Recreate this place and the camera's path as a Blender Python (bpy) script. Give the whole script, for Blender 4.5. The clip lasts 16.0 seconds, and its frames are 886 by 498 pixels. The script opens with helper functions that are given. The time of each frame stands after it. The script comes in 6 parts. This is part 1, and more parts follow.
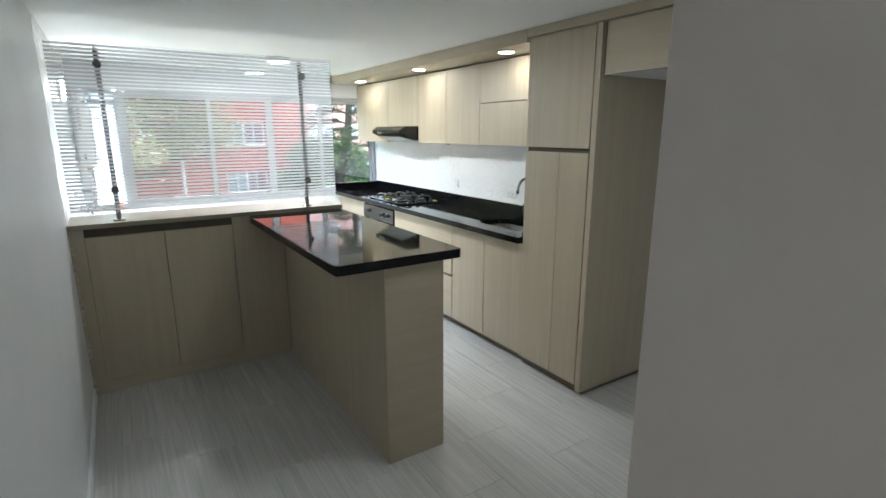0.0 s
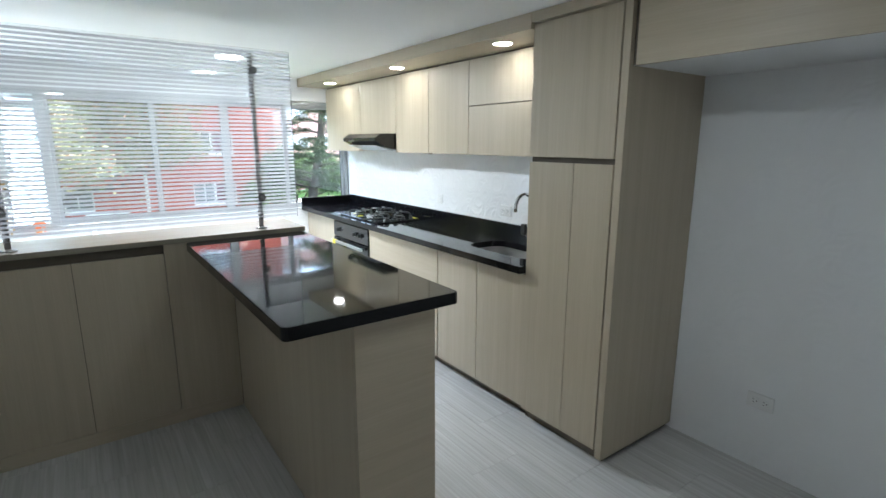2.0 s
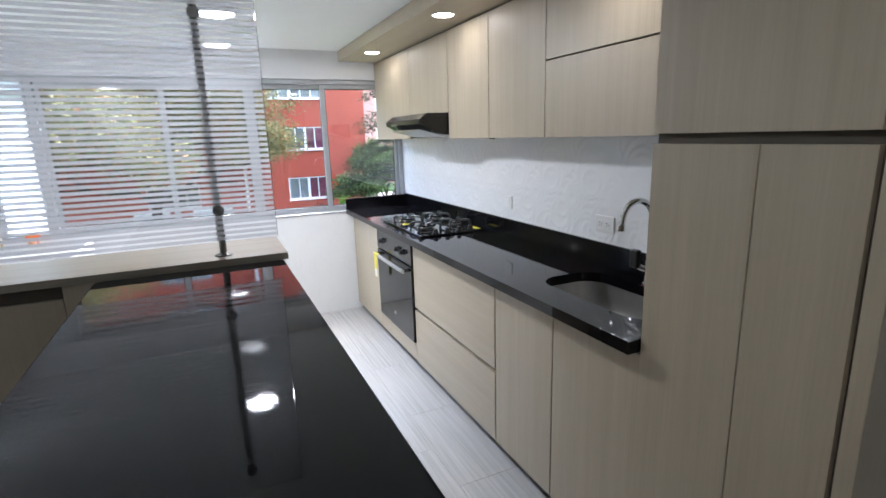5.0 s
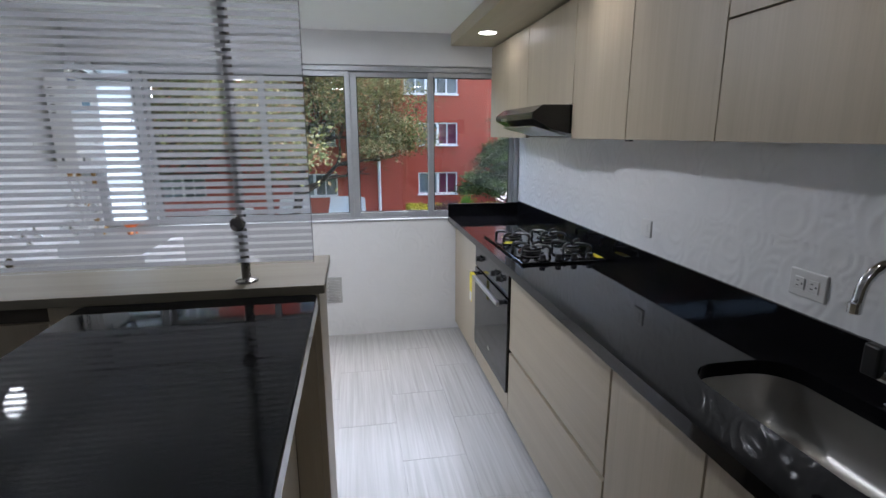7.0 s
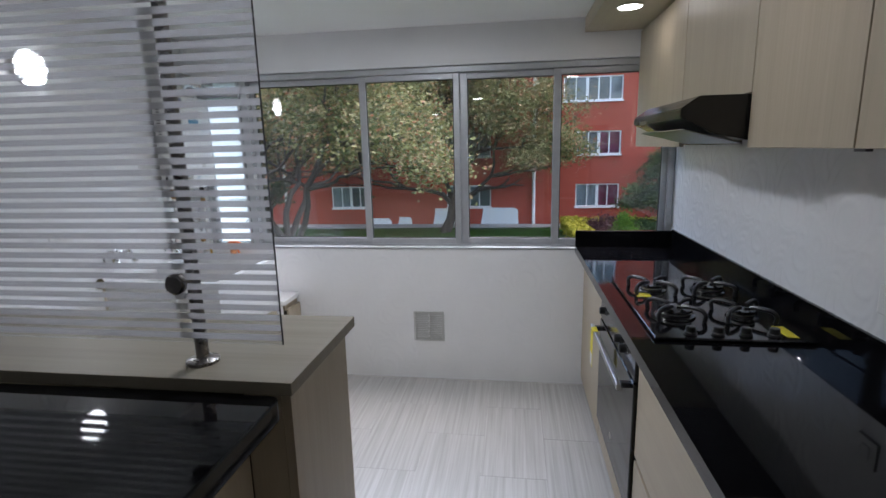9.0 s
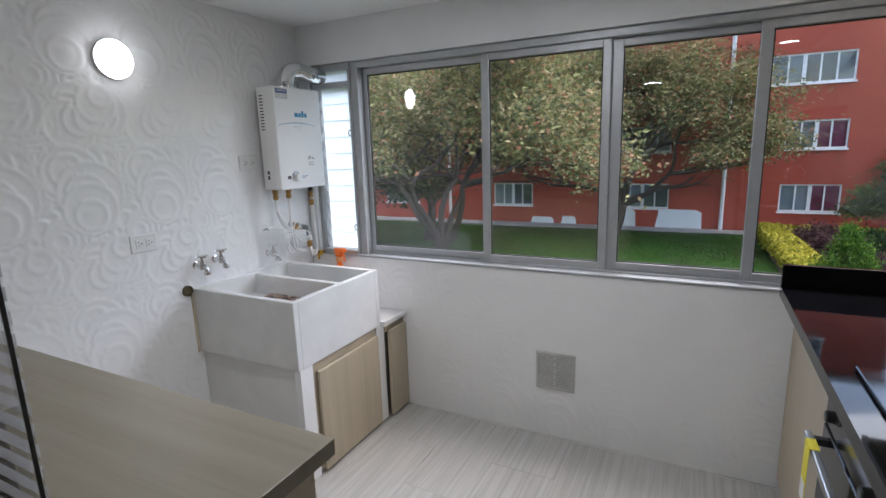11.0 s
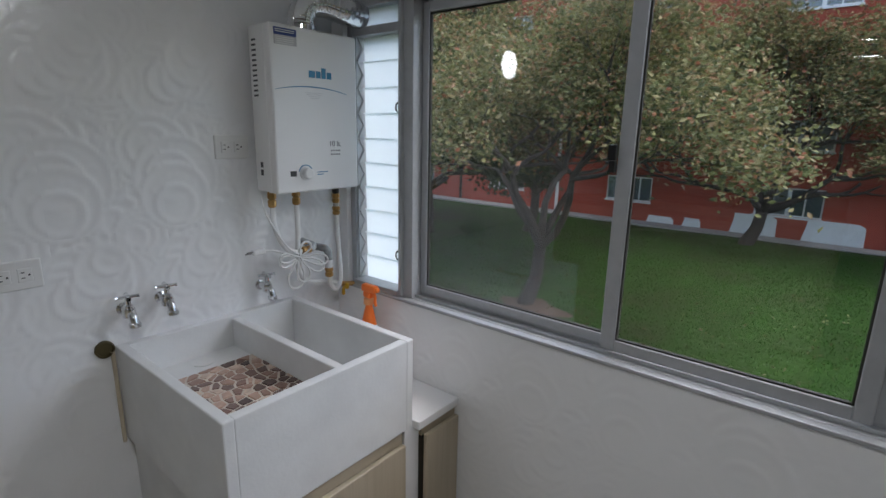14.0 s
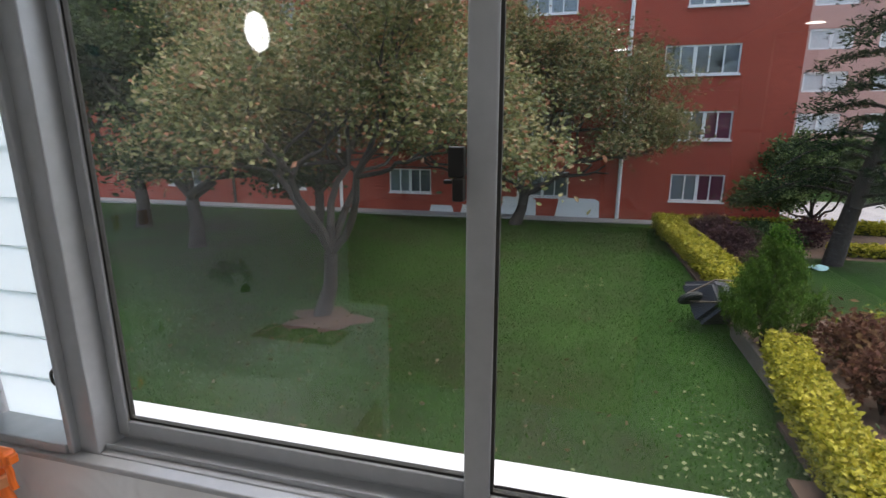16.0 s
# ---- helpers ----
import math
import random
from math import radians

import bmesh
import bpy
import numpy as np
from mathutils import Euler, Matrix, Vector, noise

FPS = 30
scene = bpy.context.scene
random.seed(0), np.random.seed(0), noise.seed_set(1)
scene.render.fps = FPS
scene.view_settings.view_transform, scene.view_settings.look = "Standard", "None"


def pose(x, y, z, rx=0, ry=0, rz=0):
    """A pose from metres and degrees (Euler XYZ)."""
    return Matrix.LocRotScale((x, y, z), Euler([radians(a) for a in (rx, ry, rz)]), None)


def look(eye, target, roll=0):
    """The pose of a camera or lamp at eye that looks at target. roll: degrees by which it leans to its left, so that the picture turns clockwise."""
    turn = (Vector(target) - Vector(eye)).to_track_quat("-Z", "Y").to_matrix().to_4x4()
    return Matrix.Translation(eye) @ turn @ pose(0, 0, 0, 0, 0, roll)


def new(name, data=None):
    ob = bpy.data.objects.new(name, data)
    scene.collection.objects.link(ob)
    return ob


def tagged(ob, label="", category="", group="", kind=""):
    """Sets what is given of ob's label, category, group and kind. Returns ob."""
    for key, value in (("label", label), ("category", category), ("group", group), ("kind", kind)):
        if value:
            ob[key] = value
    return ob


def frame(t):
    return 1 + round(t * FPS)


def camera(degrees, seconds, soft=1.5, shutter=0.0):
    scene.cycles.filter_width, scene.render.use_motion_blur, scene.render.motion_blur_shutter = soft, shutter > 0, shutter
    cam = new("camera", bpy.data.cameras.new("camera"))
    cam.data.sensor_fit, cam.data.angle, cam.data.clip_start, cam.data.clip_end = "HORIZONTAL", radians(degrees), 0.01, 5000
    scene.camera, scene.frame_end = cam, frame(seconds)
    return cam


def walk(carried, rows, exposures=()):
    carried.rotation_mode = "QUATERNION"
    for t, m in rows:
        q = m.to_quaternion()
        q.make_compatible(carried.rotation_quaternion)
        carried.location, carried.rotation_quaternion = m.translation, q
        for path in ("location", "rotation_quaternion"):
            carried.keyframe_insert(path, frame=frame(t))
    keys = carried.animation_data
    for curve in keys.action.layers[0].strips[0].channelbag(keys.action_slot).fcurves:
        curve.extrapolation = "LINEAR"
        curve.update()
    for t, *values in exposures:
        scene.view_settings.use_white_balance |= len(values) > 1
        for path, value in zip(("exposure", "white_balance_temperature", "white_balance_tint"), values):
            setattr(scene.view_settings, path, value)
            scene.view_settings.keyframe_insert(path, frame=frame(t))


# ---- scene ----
cam = camera(82.8, 16.0)
PATH = [
    (0, (0.126, 0.316, 1.572), (1.186, 1.95, 1.12), 0.0),
    (0.5, (0.173, 0.403, 1.562), (1.077, 2.132, 1.121), 0.3),
    (1, (0.237, 0.569, 1.564), (1.112, 2.321, 1.16), 0.7),
    (1.5, (0.332, 0.74, 1.563), (1.341, 2.421, 1.168), 0.0),
    (2, (0.421, 0.866, 1.552), (1.565, 2.454, 1.139), 0.1),
    (2.5, (0.53, 0.989, 1.552), (1.716, 2.542, 1.126), -1.0),
    (3, (0.669, 1.169, 1.543), (1.884, 2.696, 1.105), -0.4),
    (3.2, (0.703, 1.228, 1.556), (1.878, 2.782, 1.103), -0.3),
    (5.3, (1.323, 1.807, 1.491), (2.061, 3.617, 1.066), 0.0),
    (5.5, (1.361, 1.841, 1.488), (2.04, 3.675, 1.07), 1.4),
    (6, (1.454, 1.965, 1.473), (1.993, 3.84, 1.034), 0.3),
    (6.5, (1.54, 2.137, 1.483), (1.985, 4.037, 1.048), 0.7),
    (7, (1.605, 2.317, 1.494), (1.942, 4.237, 1.05), -0.1),
    (7.5, (1.694, 2.445, 1.495), (1.815, 4.39, 1.046), -0.3),
    (8, (1.813, 2.603, 1.497), (1.679, 4.557, 1.095), 0.6),
    (8.2, (1.844, 2.661, 1.495), (1.666, 4.611, 1.091), 0.3),
    (10.3, (2.004, 3.466, 1.499), (1.41, 5.341, 1.134), -1.6),
    (10.5, (2.009, 3.526, 1.499), (1.32, 5.366, 1.129), -1.1),
    (11, (1.978, 3.654, 1.486), (1.08, 5.396, 1.089), -1.8),
    (11.5, (1.893, 3.83, 1.52), (0.85, 5.484, 1.098), -1.1),
    (12, (1.833, 3.989, 1.505), (0.663, 5.546, 1.053), -1.6),
    (12.5, (1.792, 4.188, 1.509), (0.472, 5.613, 1.029), -0.6),
    (13, (1.743, 4.383, 1.512), (0.352, 5.735, 1.024), 0.6),
    (13.5, (1.652, 4.522, 1.502), (0.304, 5.904, 0.978), 1.1),
    (14, (1.482, 4.69, 1.509), (0.26, 6.204, 1.045), 1.2),
    (14.5, (1.367, 4.845, 1.504), (0.245, 6.426, 1.012), 1.4),
    (15, (1.271, 5.04, 1.514), (0.23, 6.684, 1.054), 1.3),
    (15.5, (1.208, 5.215, 1.507), (0.344, 6.956, 1.035), 0.6),
    (16, (1.131, 5.361, 1.504), (0.635, 7.24, 1.031), -0.1),
]
EXPOSURES = [(0, 4.2, 6450, 5), (0.6, 4.3, 6050, 0), (1.2, 4.25, 5800, -2), (1.8, 4.22, 6000, 3), (3, 4.03, 6200, 10), (5.5, 3.42, 6200, 14), (8, 2.27, 6200, 15), (10.5, 2.2, 6500, 14),
             (12.5, 1.65, 6550, 13), (14.5, 1.38, 6500, 12), (15.5, 1.38, 6700, 13), (16, 1.4, 6900, 13)]
walk(cam, [(t, look(eye, target, roll)) for t, eye, target, roll in PATH], EXPOSURES)

# ---- world and light ----
world = bpy.data.worlds.new("sky")
scene.world = world
world.use_nodes = True
wn = world.node_tree.nodes
sky = wn.new("ShaderNodeTexSky")
sky.sky_type = "NISHITA"
sky.sun_disc = False
sky.sun_elevation = radians(66)
sky.sun_rotation = radians(50)
sky.air_density = 1.0
sky.dust_density = 2.0
sky.ozone_density = 1.0
wn["Background"].inputs["Strength"].default_value = 0.15
world.node_tree.links.new(sky.outputs["Color"], wn["Background"].inputs["Color"])

sun = new("sun", bpy.data.lights.new("sun", "SUN"))
sun.data.energy, sun.data.angle, sun.data.color = 1.5, radians(95), (1.0, 0.98, 0.95)
sun.matrix_world = pose(0, 0, 30, -24, 0, -50)


def disc_lamp(name, m, radius, watts, colour=(0.92, 0.96, 1.0)):
    ob = new(name, bpy.data.lights.new(name, "AREA"))
    ob.data.shape, ob.data.size, ob.data.energy, ob.data.color = "DISK", radius * 2, watts, colour
    ob.matrix_world = m
    return ob


CEIL = 2.18
SPOTS = (5.49, 4.26, 3.10)
disc_lamp("ceiling_light_glow", pose(1.385, 4.79, CEIL - 0.043), 0.085, 2.6)


# ---- materials ----
def material(name):
    m = bpy.data.materials.new(name)
    m.use_nodes = True
    nt = m.node_tree
    return m, nt, nt.nodes["Principled BSDF"]


def coords(nt, scale=(1, 1, 1), jitter=0.0):
    tc = nt.nodes.new("ShaderNodeTexCoord")
    mp = nt.nodes.new("ShaderNodeMapping")
    mp.inputs["Scale"].default_value = scale
    nt.links.new(tc.outputs["Object"], mp.inputs["Vector"])
    if jitter:
        oi = nt.nodes.new("ShaderNodeObjectInfo")
        mu = nt.nodes.new("ShaderNodeMath")
        mu.operation = "MULTIPLY"
        mu.inputs[1].default_value = jitter
        nt.links.new(oi.outputs["Random"], mu.inputs[0])
        nt.links.new(mu.outputs[0], mp.inputs["Location"])
    return mp.outputs["Vector"]


def noise_tex(nt, vec, scale, detail=4.0, rough=0.55, distort=0.0):
    n = nt.nodes.new("ShaderNodeTexNoise")
    n.inputs["Scale"].default_value = scale
    n.inputs["Detail"].default_value = detail
    n.inputs["Roughness"].default_value = rough
    n.inputs["Distortion"].default_value = distort
    nt.links.new(vec, n.inputs["Vector"])
    return n.outputs["Fac"]


def ramp(nt, fac, stops):
    r = nt.nodes.new("ShaderNodeValToRGB")
    el = r.color_ramp.elements
    while len(el) < len(stops):
        el.new(0.5)
    for e, (p, c) in zip(el, stops):
        e.position = p
        e.color = (*c, 1) if len(c) == 3 else c
    nt.links.new(fac, r.inputs["Fac"])
    return r.outputs["Color"]


def mix(nt, a, b, fac, kind="MIX"):
    m = nt.nodes.new("ShaderNodeMix")
    m.data_type, m.blend_type = "RGBA", kind
    if isinstance(fac, float):
        m.inputs[0].default_value = fac
    else:
        nt.links.new(fac, m.inputs[0])
    nt.links.new(a, m.inputs[6])
    nt.links.new(b, m.inputs[7])
    return m.outputs[2]


def bump(nt, bsdf, height, strength, dist=0.01):
    b = nt.nodes.new("ShaderNodeBump")
    b.inputs["Strength"].default_value = strength
    b.inputs["Distance"].default_value = dist
    nt.links.new(height, b.inputs["Height"])
    nt.links.new(b.outputs["Normal"], bsdf.inputs["Normal"])


def plain(name, colour, rough=0.5, metal=0.0, var=0.08, scale=12.0, relief=0.05, fine=140.0, spec=0.5):
    """A surface with two scales of variation."""
    m, nt, b = material(name)
    v = coords(nt)
    lo = tuple(max(0.0, c * (1 - var)) for c in colour)
    hi = tuple(min(1.0, c * (1 + var)) for c in colour)
    nt.links.new(ramp(nt, noise_tex(nt, v, scale), [(0.3, lo), (0.7, hi)]), b.inputs["Base Color"])
    f = noise_tex(nt, v, fine, 3)
    rr = nt.nodes.new("ShaderNodeMapRange")
    rr.inputs["To Min"].default_value = max(0.02, rough - 0.06)
    rr.inputs["To Max"].default_value = rough + 0.06
    nt.links.new(noise_tex(nt, v, scale * 2.3), rr.inputs["Value"])
    nt.links.new(rr.outputs["Result"], b.inputs["Roughness"])
    b.inputs["Metallic"].default_value = metal
    b.inputs["Specular IOR Level"].default_value = spec
    if relief:
        bump(nt, b, f, relief, 0.004)
    return m


def wood(name, axis, dark=(0.415, 0.35, 0.256), light=(0.482, 0.416, 0.312), rough=0.42):
    """Pale oak laminate with the grain along an axis."""
    m, nt, b = material(name)
    sc = [38.0, 38.0, 38.0]
    sc["xyz".index(axis)] = 1.1
    v = coords(nt, sc, 9.0)
    sc2 = [160.0, 160.0, 160.0]
    sc2["xyz".index(axis)] = 5.0
    v2 = coords(nt, sc2, 9.0)
    mid = tuple((a + c) / 2 for a, c in zip(dark, light))
    broad = ramp(nt, noise_tex(nt, v, 0.55, 5, 0.6, 0.4), [(0.25, dark), (0.48, mid), (0.75, light)])
    fine = ramp(nt, noise_tex(nt, v2, 1.0, 3, 0.6), [(0.3, (0.93, 0.93, 0.925)), (0.65, (1, 1, 1))])
    nt.links.new(mix(nt, broad, fine, 0.85, "MULTIPLY"), b.inputs["Base Color"])
    b.inputs["Roughness"].default_value = rough
    bump(nt, b, noise_tex(nt, v2, 1.0, 3, 0.6), 0.12, 0.002)
    return m


def glass_like(name, tint=(1, 1, 1), rough=0.0, gloss=1.0, base=0.04):
    """A thin pane: clear, with a mirror of its own by the angle."""
    m = bpy.data.materials.new(name)
    m.use_nodes = True
    nt = m.node_tree
    nt.nodes.clear()
    out = nt.nodes.new("ShaderNodeOutputMaterial")
    mx = nt.nodes.new("ShaderNodeMixShader")
    tr = nt.nodes.new("ShaderNodeBsdfTransparent")
    gl = nt.nodes.new("ShaderNodeBsdfGlossy")
    lw = nt.nodes.new("ShaderNodeLayerWeight")
    lw.inputs["Blend"].default_value = 0.5
    pw = nt.nodes.new("ShaderNodeMath")
    pw.operation = "POWER"
    pw.inputs[1].default_value = 5.0
    fr = nt.nodes.new("ShaderNodeMath")
    fr.operation = "MULTIPLY_ADD"
    fr.inputs[1].default_value, fr.inputs[2].default_value = 0.92, base
    nt.links.new(lw.outputs["Facing"], pw.inputs[0])
    nt.links.new(pw.outputs[0], fr.inputs[0])
    tr.inputs["Color"].default_value = (*tint, 1)
    gl.inputs["Roughness"].default_value = rough
    gl.inputs["Color"].default_value = (gloss, gloss, gloss, 1)
    nt.links.new(fr.outputs[0], mx.inputs[0])
    nt.links.new(tr.outputs[0], mx.inputs[1])
    nt.links.new(gl.outputs[0], mx.inputs[2])
    nt.links.new(mx.outputs[0], out.inputs["Surface"])
    return m


def frosted(name, colour, clear, through_light=0.5):
    """Etched or frosted glass: part clear, part scattering."""
    m = bpy.data.materials.new(name)
    m.use_nodes = True
    nt = m.node_tree
    nt.nodes.clear()
    out = nt.nodes.new("ShaderNodeOutputMaterial")
    df = nt.nodes.new("ShaderNodeBsdfDiffuse")
    tl = nt.nodes.new("ShaderNodeBsdfTranslucent")
    tr = nt.nodes.new("ShaderNodeBsdfTransparent")
    a = nt.nodes.new("ShaderNodeMixShader")
    c = nt.nodes.new("ShaderNodeMixShader")
    df.inputs["Color"].default_value = (*colour, 1)
    tl.inputs["Color"].default_value = (*colour, 1)
    a.inputs[0].default_value = through_light
    c.inputs[0].default_value = clear
    nt.links.new(df.outputs[0], a.inputs[1])
    nt.links.new(tl.outputs[0], a.inputs[2])
    nt.links.new(a.outputs[0], c.inputs[1])
    nt.links.new(tr.outputs[0], c.inputs[2])
    nt.links.new(c.outputs[0], out.inputs["Surface"])
    return m


def glow(name, colour, strength):
    m, nt, b = material(name)
    b.inputs["Base Color"].default_value = (0.9, 0.9, 0.9, 1)
    b.inputs["Emission Color"].default_value = (*colour, 1)
    b.inputs["Emission Strength"].default_value = strength
    return m


def granite():
    m, nt, b = material("black_granite")
    v = coords(nt)
    n = noise_tex(nt, v, 420, 2)
    nt.links.new(ramp(nt, n, [(0.55, (0.004, 0.004, 0.005)), (0.72, (0.012, 0.012, 0.013)), (0.8, (0.05, 0.05, 0.05))]), b.inputs["Base Color"])
    rr = ramp(nt, noise_tex(nt, v, 9), [(0.3, (0.03, 0.03, 0.03)), (0.7, (0.06, 0.06, 0.06))])
    nt.links.new(rr, b.inputs["Roughness"])
    b.inputs["Specular IOR Level"].default_value = 0.22
    return m


def floor_tile_mat():
    m, nt, b = material("wood_look_porcelain")
    v = coords(nt, (34, 0.8, 1), 9.0)
    v2 = coords(nt, (90, 2.2, 1), 19.0)
    a = ramp(nt, noise_tex(nt, v, 1.3, 4, 0.55, 0.4), [(0.25, (0.47, 0.46, 0.44)), (0.5, (0.55, 0.543, 0.528)), (0.75, (0.60, 0.595, 0.585))])
    f = ramp(nt, noise_tex(nt, v2, 1.0, 3), [(0.3, (0.82, 0.815, 0.80)), (0.7, (1, 1, 1))])
    nt.links.new(mix(nt, a, f, 0.9, "MULTIPLY"), b.inputs["Base Color"])
    b.inputs["Roughness"].default_value = 0.26
    bump(nt, b, noise_tex(nt, v2, 1.0, 3), 0.04, 0.002)
    return m


def lawn_mat():
    m, nt, b = material("lawn_grass")
    v = coords(nt)
    a = ramp(nt, noise_tex(nt, v, 0.45, 6, 0.6), [(0.3, (0.030, 0.040, 0.013)), (0.5, (0.024, 0.068, 0.010)), (0.72, (0.034, 0.098, 0.014))])
    f = ramp(nt, noise_tex(nt, v, 26, 4, 0.7), [(0.28, (0.42, 0.42, 0.38)), (0.5, (0.85, 0.85, 0.8)), (0.74, (1.5, 1.4, 1.15))])
    nt.links.new(mix(nt, a, f, 0.9, "MULTIPLY"), b.inputs["Base Color"])
    b.inputs["Roughness"].default_value = 0.9
    b.inputs["Specular IOR Level"].default_value = 0.15
    bump(nt, b, noise_tex(nt, v, 60, 4, 0.7), 0.7, 0.05)
    return m


def island_mat(name, stops, rough=0.6, lets_through=0.35):
    """Colour that varies from leaf to leaf; thin leaves let some light through."""
    m, nt, b = material(name)
    g = nt.nodes.new("ShaderNodeNewGeometry")
    colour = ramp(nt, g.outputs["Random Per Island"], stops)
    nt.links.new(colour, b.inputs["Base Color"])
    b.inputs["Roughness"].default_value = rough
    b.inputs["Specular IOR Level"].default_value = 0.12
    tl = nt.nodes.new("ShaderNodeBsdfTranslucent")
    nt.links.new(colour, tl.inputs["Color"])
    mx = nt.nodes.new("ShaderNodeMixShader")
    mx.inputs[0].default_value = lets_through
    nt.links.new(b.outputs[0], mx.inputs[1])
    nt.links.new(tl.outputs[0], mx.inputs[2])
    nt.links.new(mx.outputs[0], nt.nodes["Material Output"].inputs["Surface"])
    return m


def by_object_mat(name, stops, rough=0.5, relief=0.2):
    """Colour that varies from piece to piece."""
    m, nt, b = material(name)
    oi = nt.nodes.new("ShaderNodeObjectInfo")
    v = coords(nt)
    a = ramp(nt, oi.outputs["Random"], stops)
    f = ramp(nt, noise_tex(nt, v, 60, 4, 0.6), [(0.3, (0.7, 0.7, 0.7)), (0.7, (1.1, 1.1, 1.1))])
    nt.links.new(mix(nt, a, f, 0.8, "MULTIPLY"), b.inputs["Base Color"])
    b.inputs["Roughness"].default_value = rough
    bump(nt, b, noise_tex(nt, v, 90, 3), relief, 0.004)
    return m


def facade_mat():
    m, nt, b = material("red_brick_facade")
    v = coords(nt)
    a = ramp(nt, noise_tex(nt, v, 0.35, 5), [(0.3, (0.36, 0.062, 0.036)), (0.7, (0.46, 0.085, 0.05))])
    br = nt.nodes.new("ShaderNodeTexBrick")
    mp = nt.nodes.new("ShaderNodeMapping")
    mp.inputs["Rotation"].default_value = (radians(90), 0, 0)
    nt.links.new(v, mp.inputs["Vector"])
    nt.links.new(mp.outputs[0], br.inputs["Vector"])
    for k, c in (("Color1", (1, 1, 1)), ("Color2", (0.86, 0.84, 0.84)), ("Mortar", (0.82, 0.8, 0.8))):
        br.inputs[k].default_value = (*c, 1)
    br.inputs["Scale"].default_value = 1.0
    br.inputs["Mortar Size"].default_value = 0.006
    br.inputs["Brick Width"].default_value = 0.25
    br.inputs["Row Height"].default_value = 0.075
    nt.links.new(mix(nt, a, br.outputs["Color"], 0.9, "MULTIPLY"), b.inputs["Base Color"])
    b.inputs["Roughness"].default_value = 0.85
    return m


WOOD_V = wood("pale_oak_vertical", "z")
WOOD_H = wood("pale_oak_horizontal", "x")
WOOD_Y = wood("pale_oak_along", "y")
WOOD_TOP = wood("grey_oak_top", "x", (0.21, 0.185, 0.14), (0.29, 0.26, 0.205), 0.42)
WHITE = plain("white_wall_paint", (0.78, 0.79, 0.80), 0.45, var=0.03, scale=2.5, relief=0.12, fine=220)
CEILING = plain("white_ceiling_paint", (0.86, 0.87, 0.87), 0.6, var=0.02, scale=1.5, relief=0.08)
GREYWALL = plain("warm_grey_wall_paint", (0.80, 0.735, 0.70), 0.6, var=0.03, scale=2.0, relief=0.1)
TILE_WHITE = plain("glazed_white_tile", (0.80, 0.805, 0.81), 0.14, var=0.02, scale=3, relief=0.02)
GROUT = plain("grey_grout", (0.54, 0.53, 0.515), 0.9)
# backing behind the fronts, dark so that its colour gives the gaps' shade
SHADOWGAP = plain("gap_shade_board", (0.09, 0.075, 0.055), 0.7)
PLINTH = plain("brown_plinth_board", (0.17, 0.145, 0.11), 0.6)
GRANITE = granite()
FLOORTILE = floor_tile_mat()
ALU = plain("silver_aluminium", (0.42, 0.435, 0.45), 0.42, 0.35, var=0.05, scale=30, relief=0.03)
CHROME = plain("polished_chrome", (0.72, 0.73, 0.74), 0.09, 1.0, var=0.03, relief=0)
STEEL = plain("brushed_steel", (0.50, 0.49, 0.47), 0.36, 1.0, var=0.04, scale=20, relief=0)
DARKSTEEL = plain("dark_steel_tube", (0.26, 0.25, 0.245), 0.28, 0.9, relief=0)
BLACK = plain("black_enamel", (0.012, 0.012, 0.013), 0.16, relief=0.02)
BLACKGLASS = plain("black_oven_glass", (0.006, 0.006, 0.007), 0.05, relief=0)
BLACKPLASTIC = plain("black_plastic", (0.015, 0.015, 0.015), 0.35, relief=0.03)
CASTIRON = plain("black_cast_iron", (0.016, 0.016, 0.017), 0.3, relief=0.15)
PLASTICWHITE = plain("white_plastic", (0.72, 0.72, 0.71), 0.35, var=0.02, relief=0.01)
ENAMELWHITE = plain("white_enamel_sheet", (0.76, 0.76, 0.75), 0.34, var=0.004, scale=3, relief=0.004)
CEMENT = plain("white_painted_concrete", (0.70, 0.705, 0.70), 0.5, var=0.06, scale=7, relief=0.15, fine=90)
VENTGREY = plain("grey_vent_plastic", (0.50, 0.50, 0.485), 0.5, relief=0.02)
BRASS = plain("aged_brass", (0.42, 0.25, 0.09), 0.35, 0.9, var=0.15, scale=60)
ORANGE = plain("orange_plastic", (0.92, 0.19, 0.025), 0.35, relief=0.01)
YELLOW = plain("yellow_sticker", (0.80, 0.68, 0.04), 0.5, relief=0.01)
BLUE = plain("blue_print", (0.02, 0.20, 0.36), 0.4, relief=0)
NAVY = plain("navy_label", (0.03, 0.06, 0.22), 0.4, relief=0)
GREYLABEL = plain("grey_label", (0.45, 0.45, 0.46), 0.5, relief=0)
# for print, and for the shade inside slots and behind the grille
INK = plain("dark_print_and_slot_shade", (0.05, 0.05, 0.055), 0.5, relief=0)
RUBBER = plain("dark_rubber", (0.03, 0.03, 0.025), 0.7)
PANE = glass_like("window_glass", (0.965, 0.975, 0.97), base=0.06)
SHEET = glass_like("tempered_glass", (0.95, 0.96, 0.96))
STRIPE = frosted("frosted_film", (0.68, 0.68, 0.71), 0.26, 0.72)
LOUVRE = frosted("ribbed_louvre_glass", (0.90, 0.96, 0.97), 0.06, 0.85)
LAMPGLOW = glow("lamp_diffuser", (0.93, 0.97, 1.0), 4.2)
SPOTGLOW = glow("downlight_diffuser", (1.0, 0.96, 0.9), 5.0)
BRICKRED = facade_mat()
LAWN = lawn_mat()


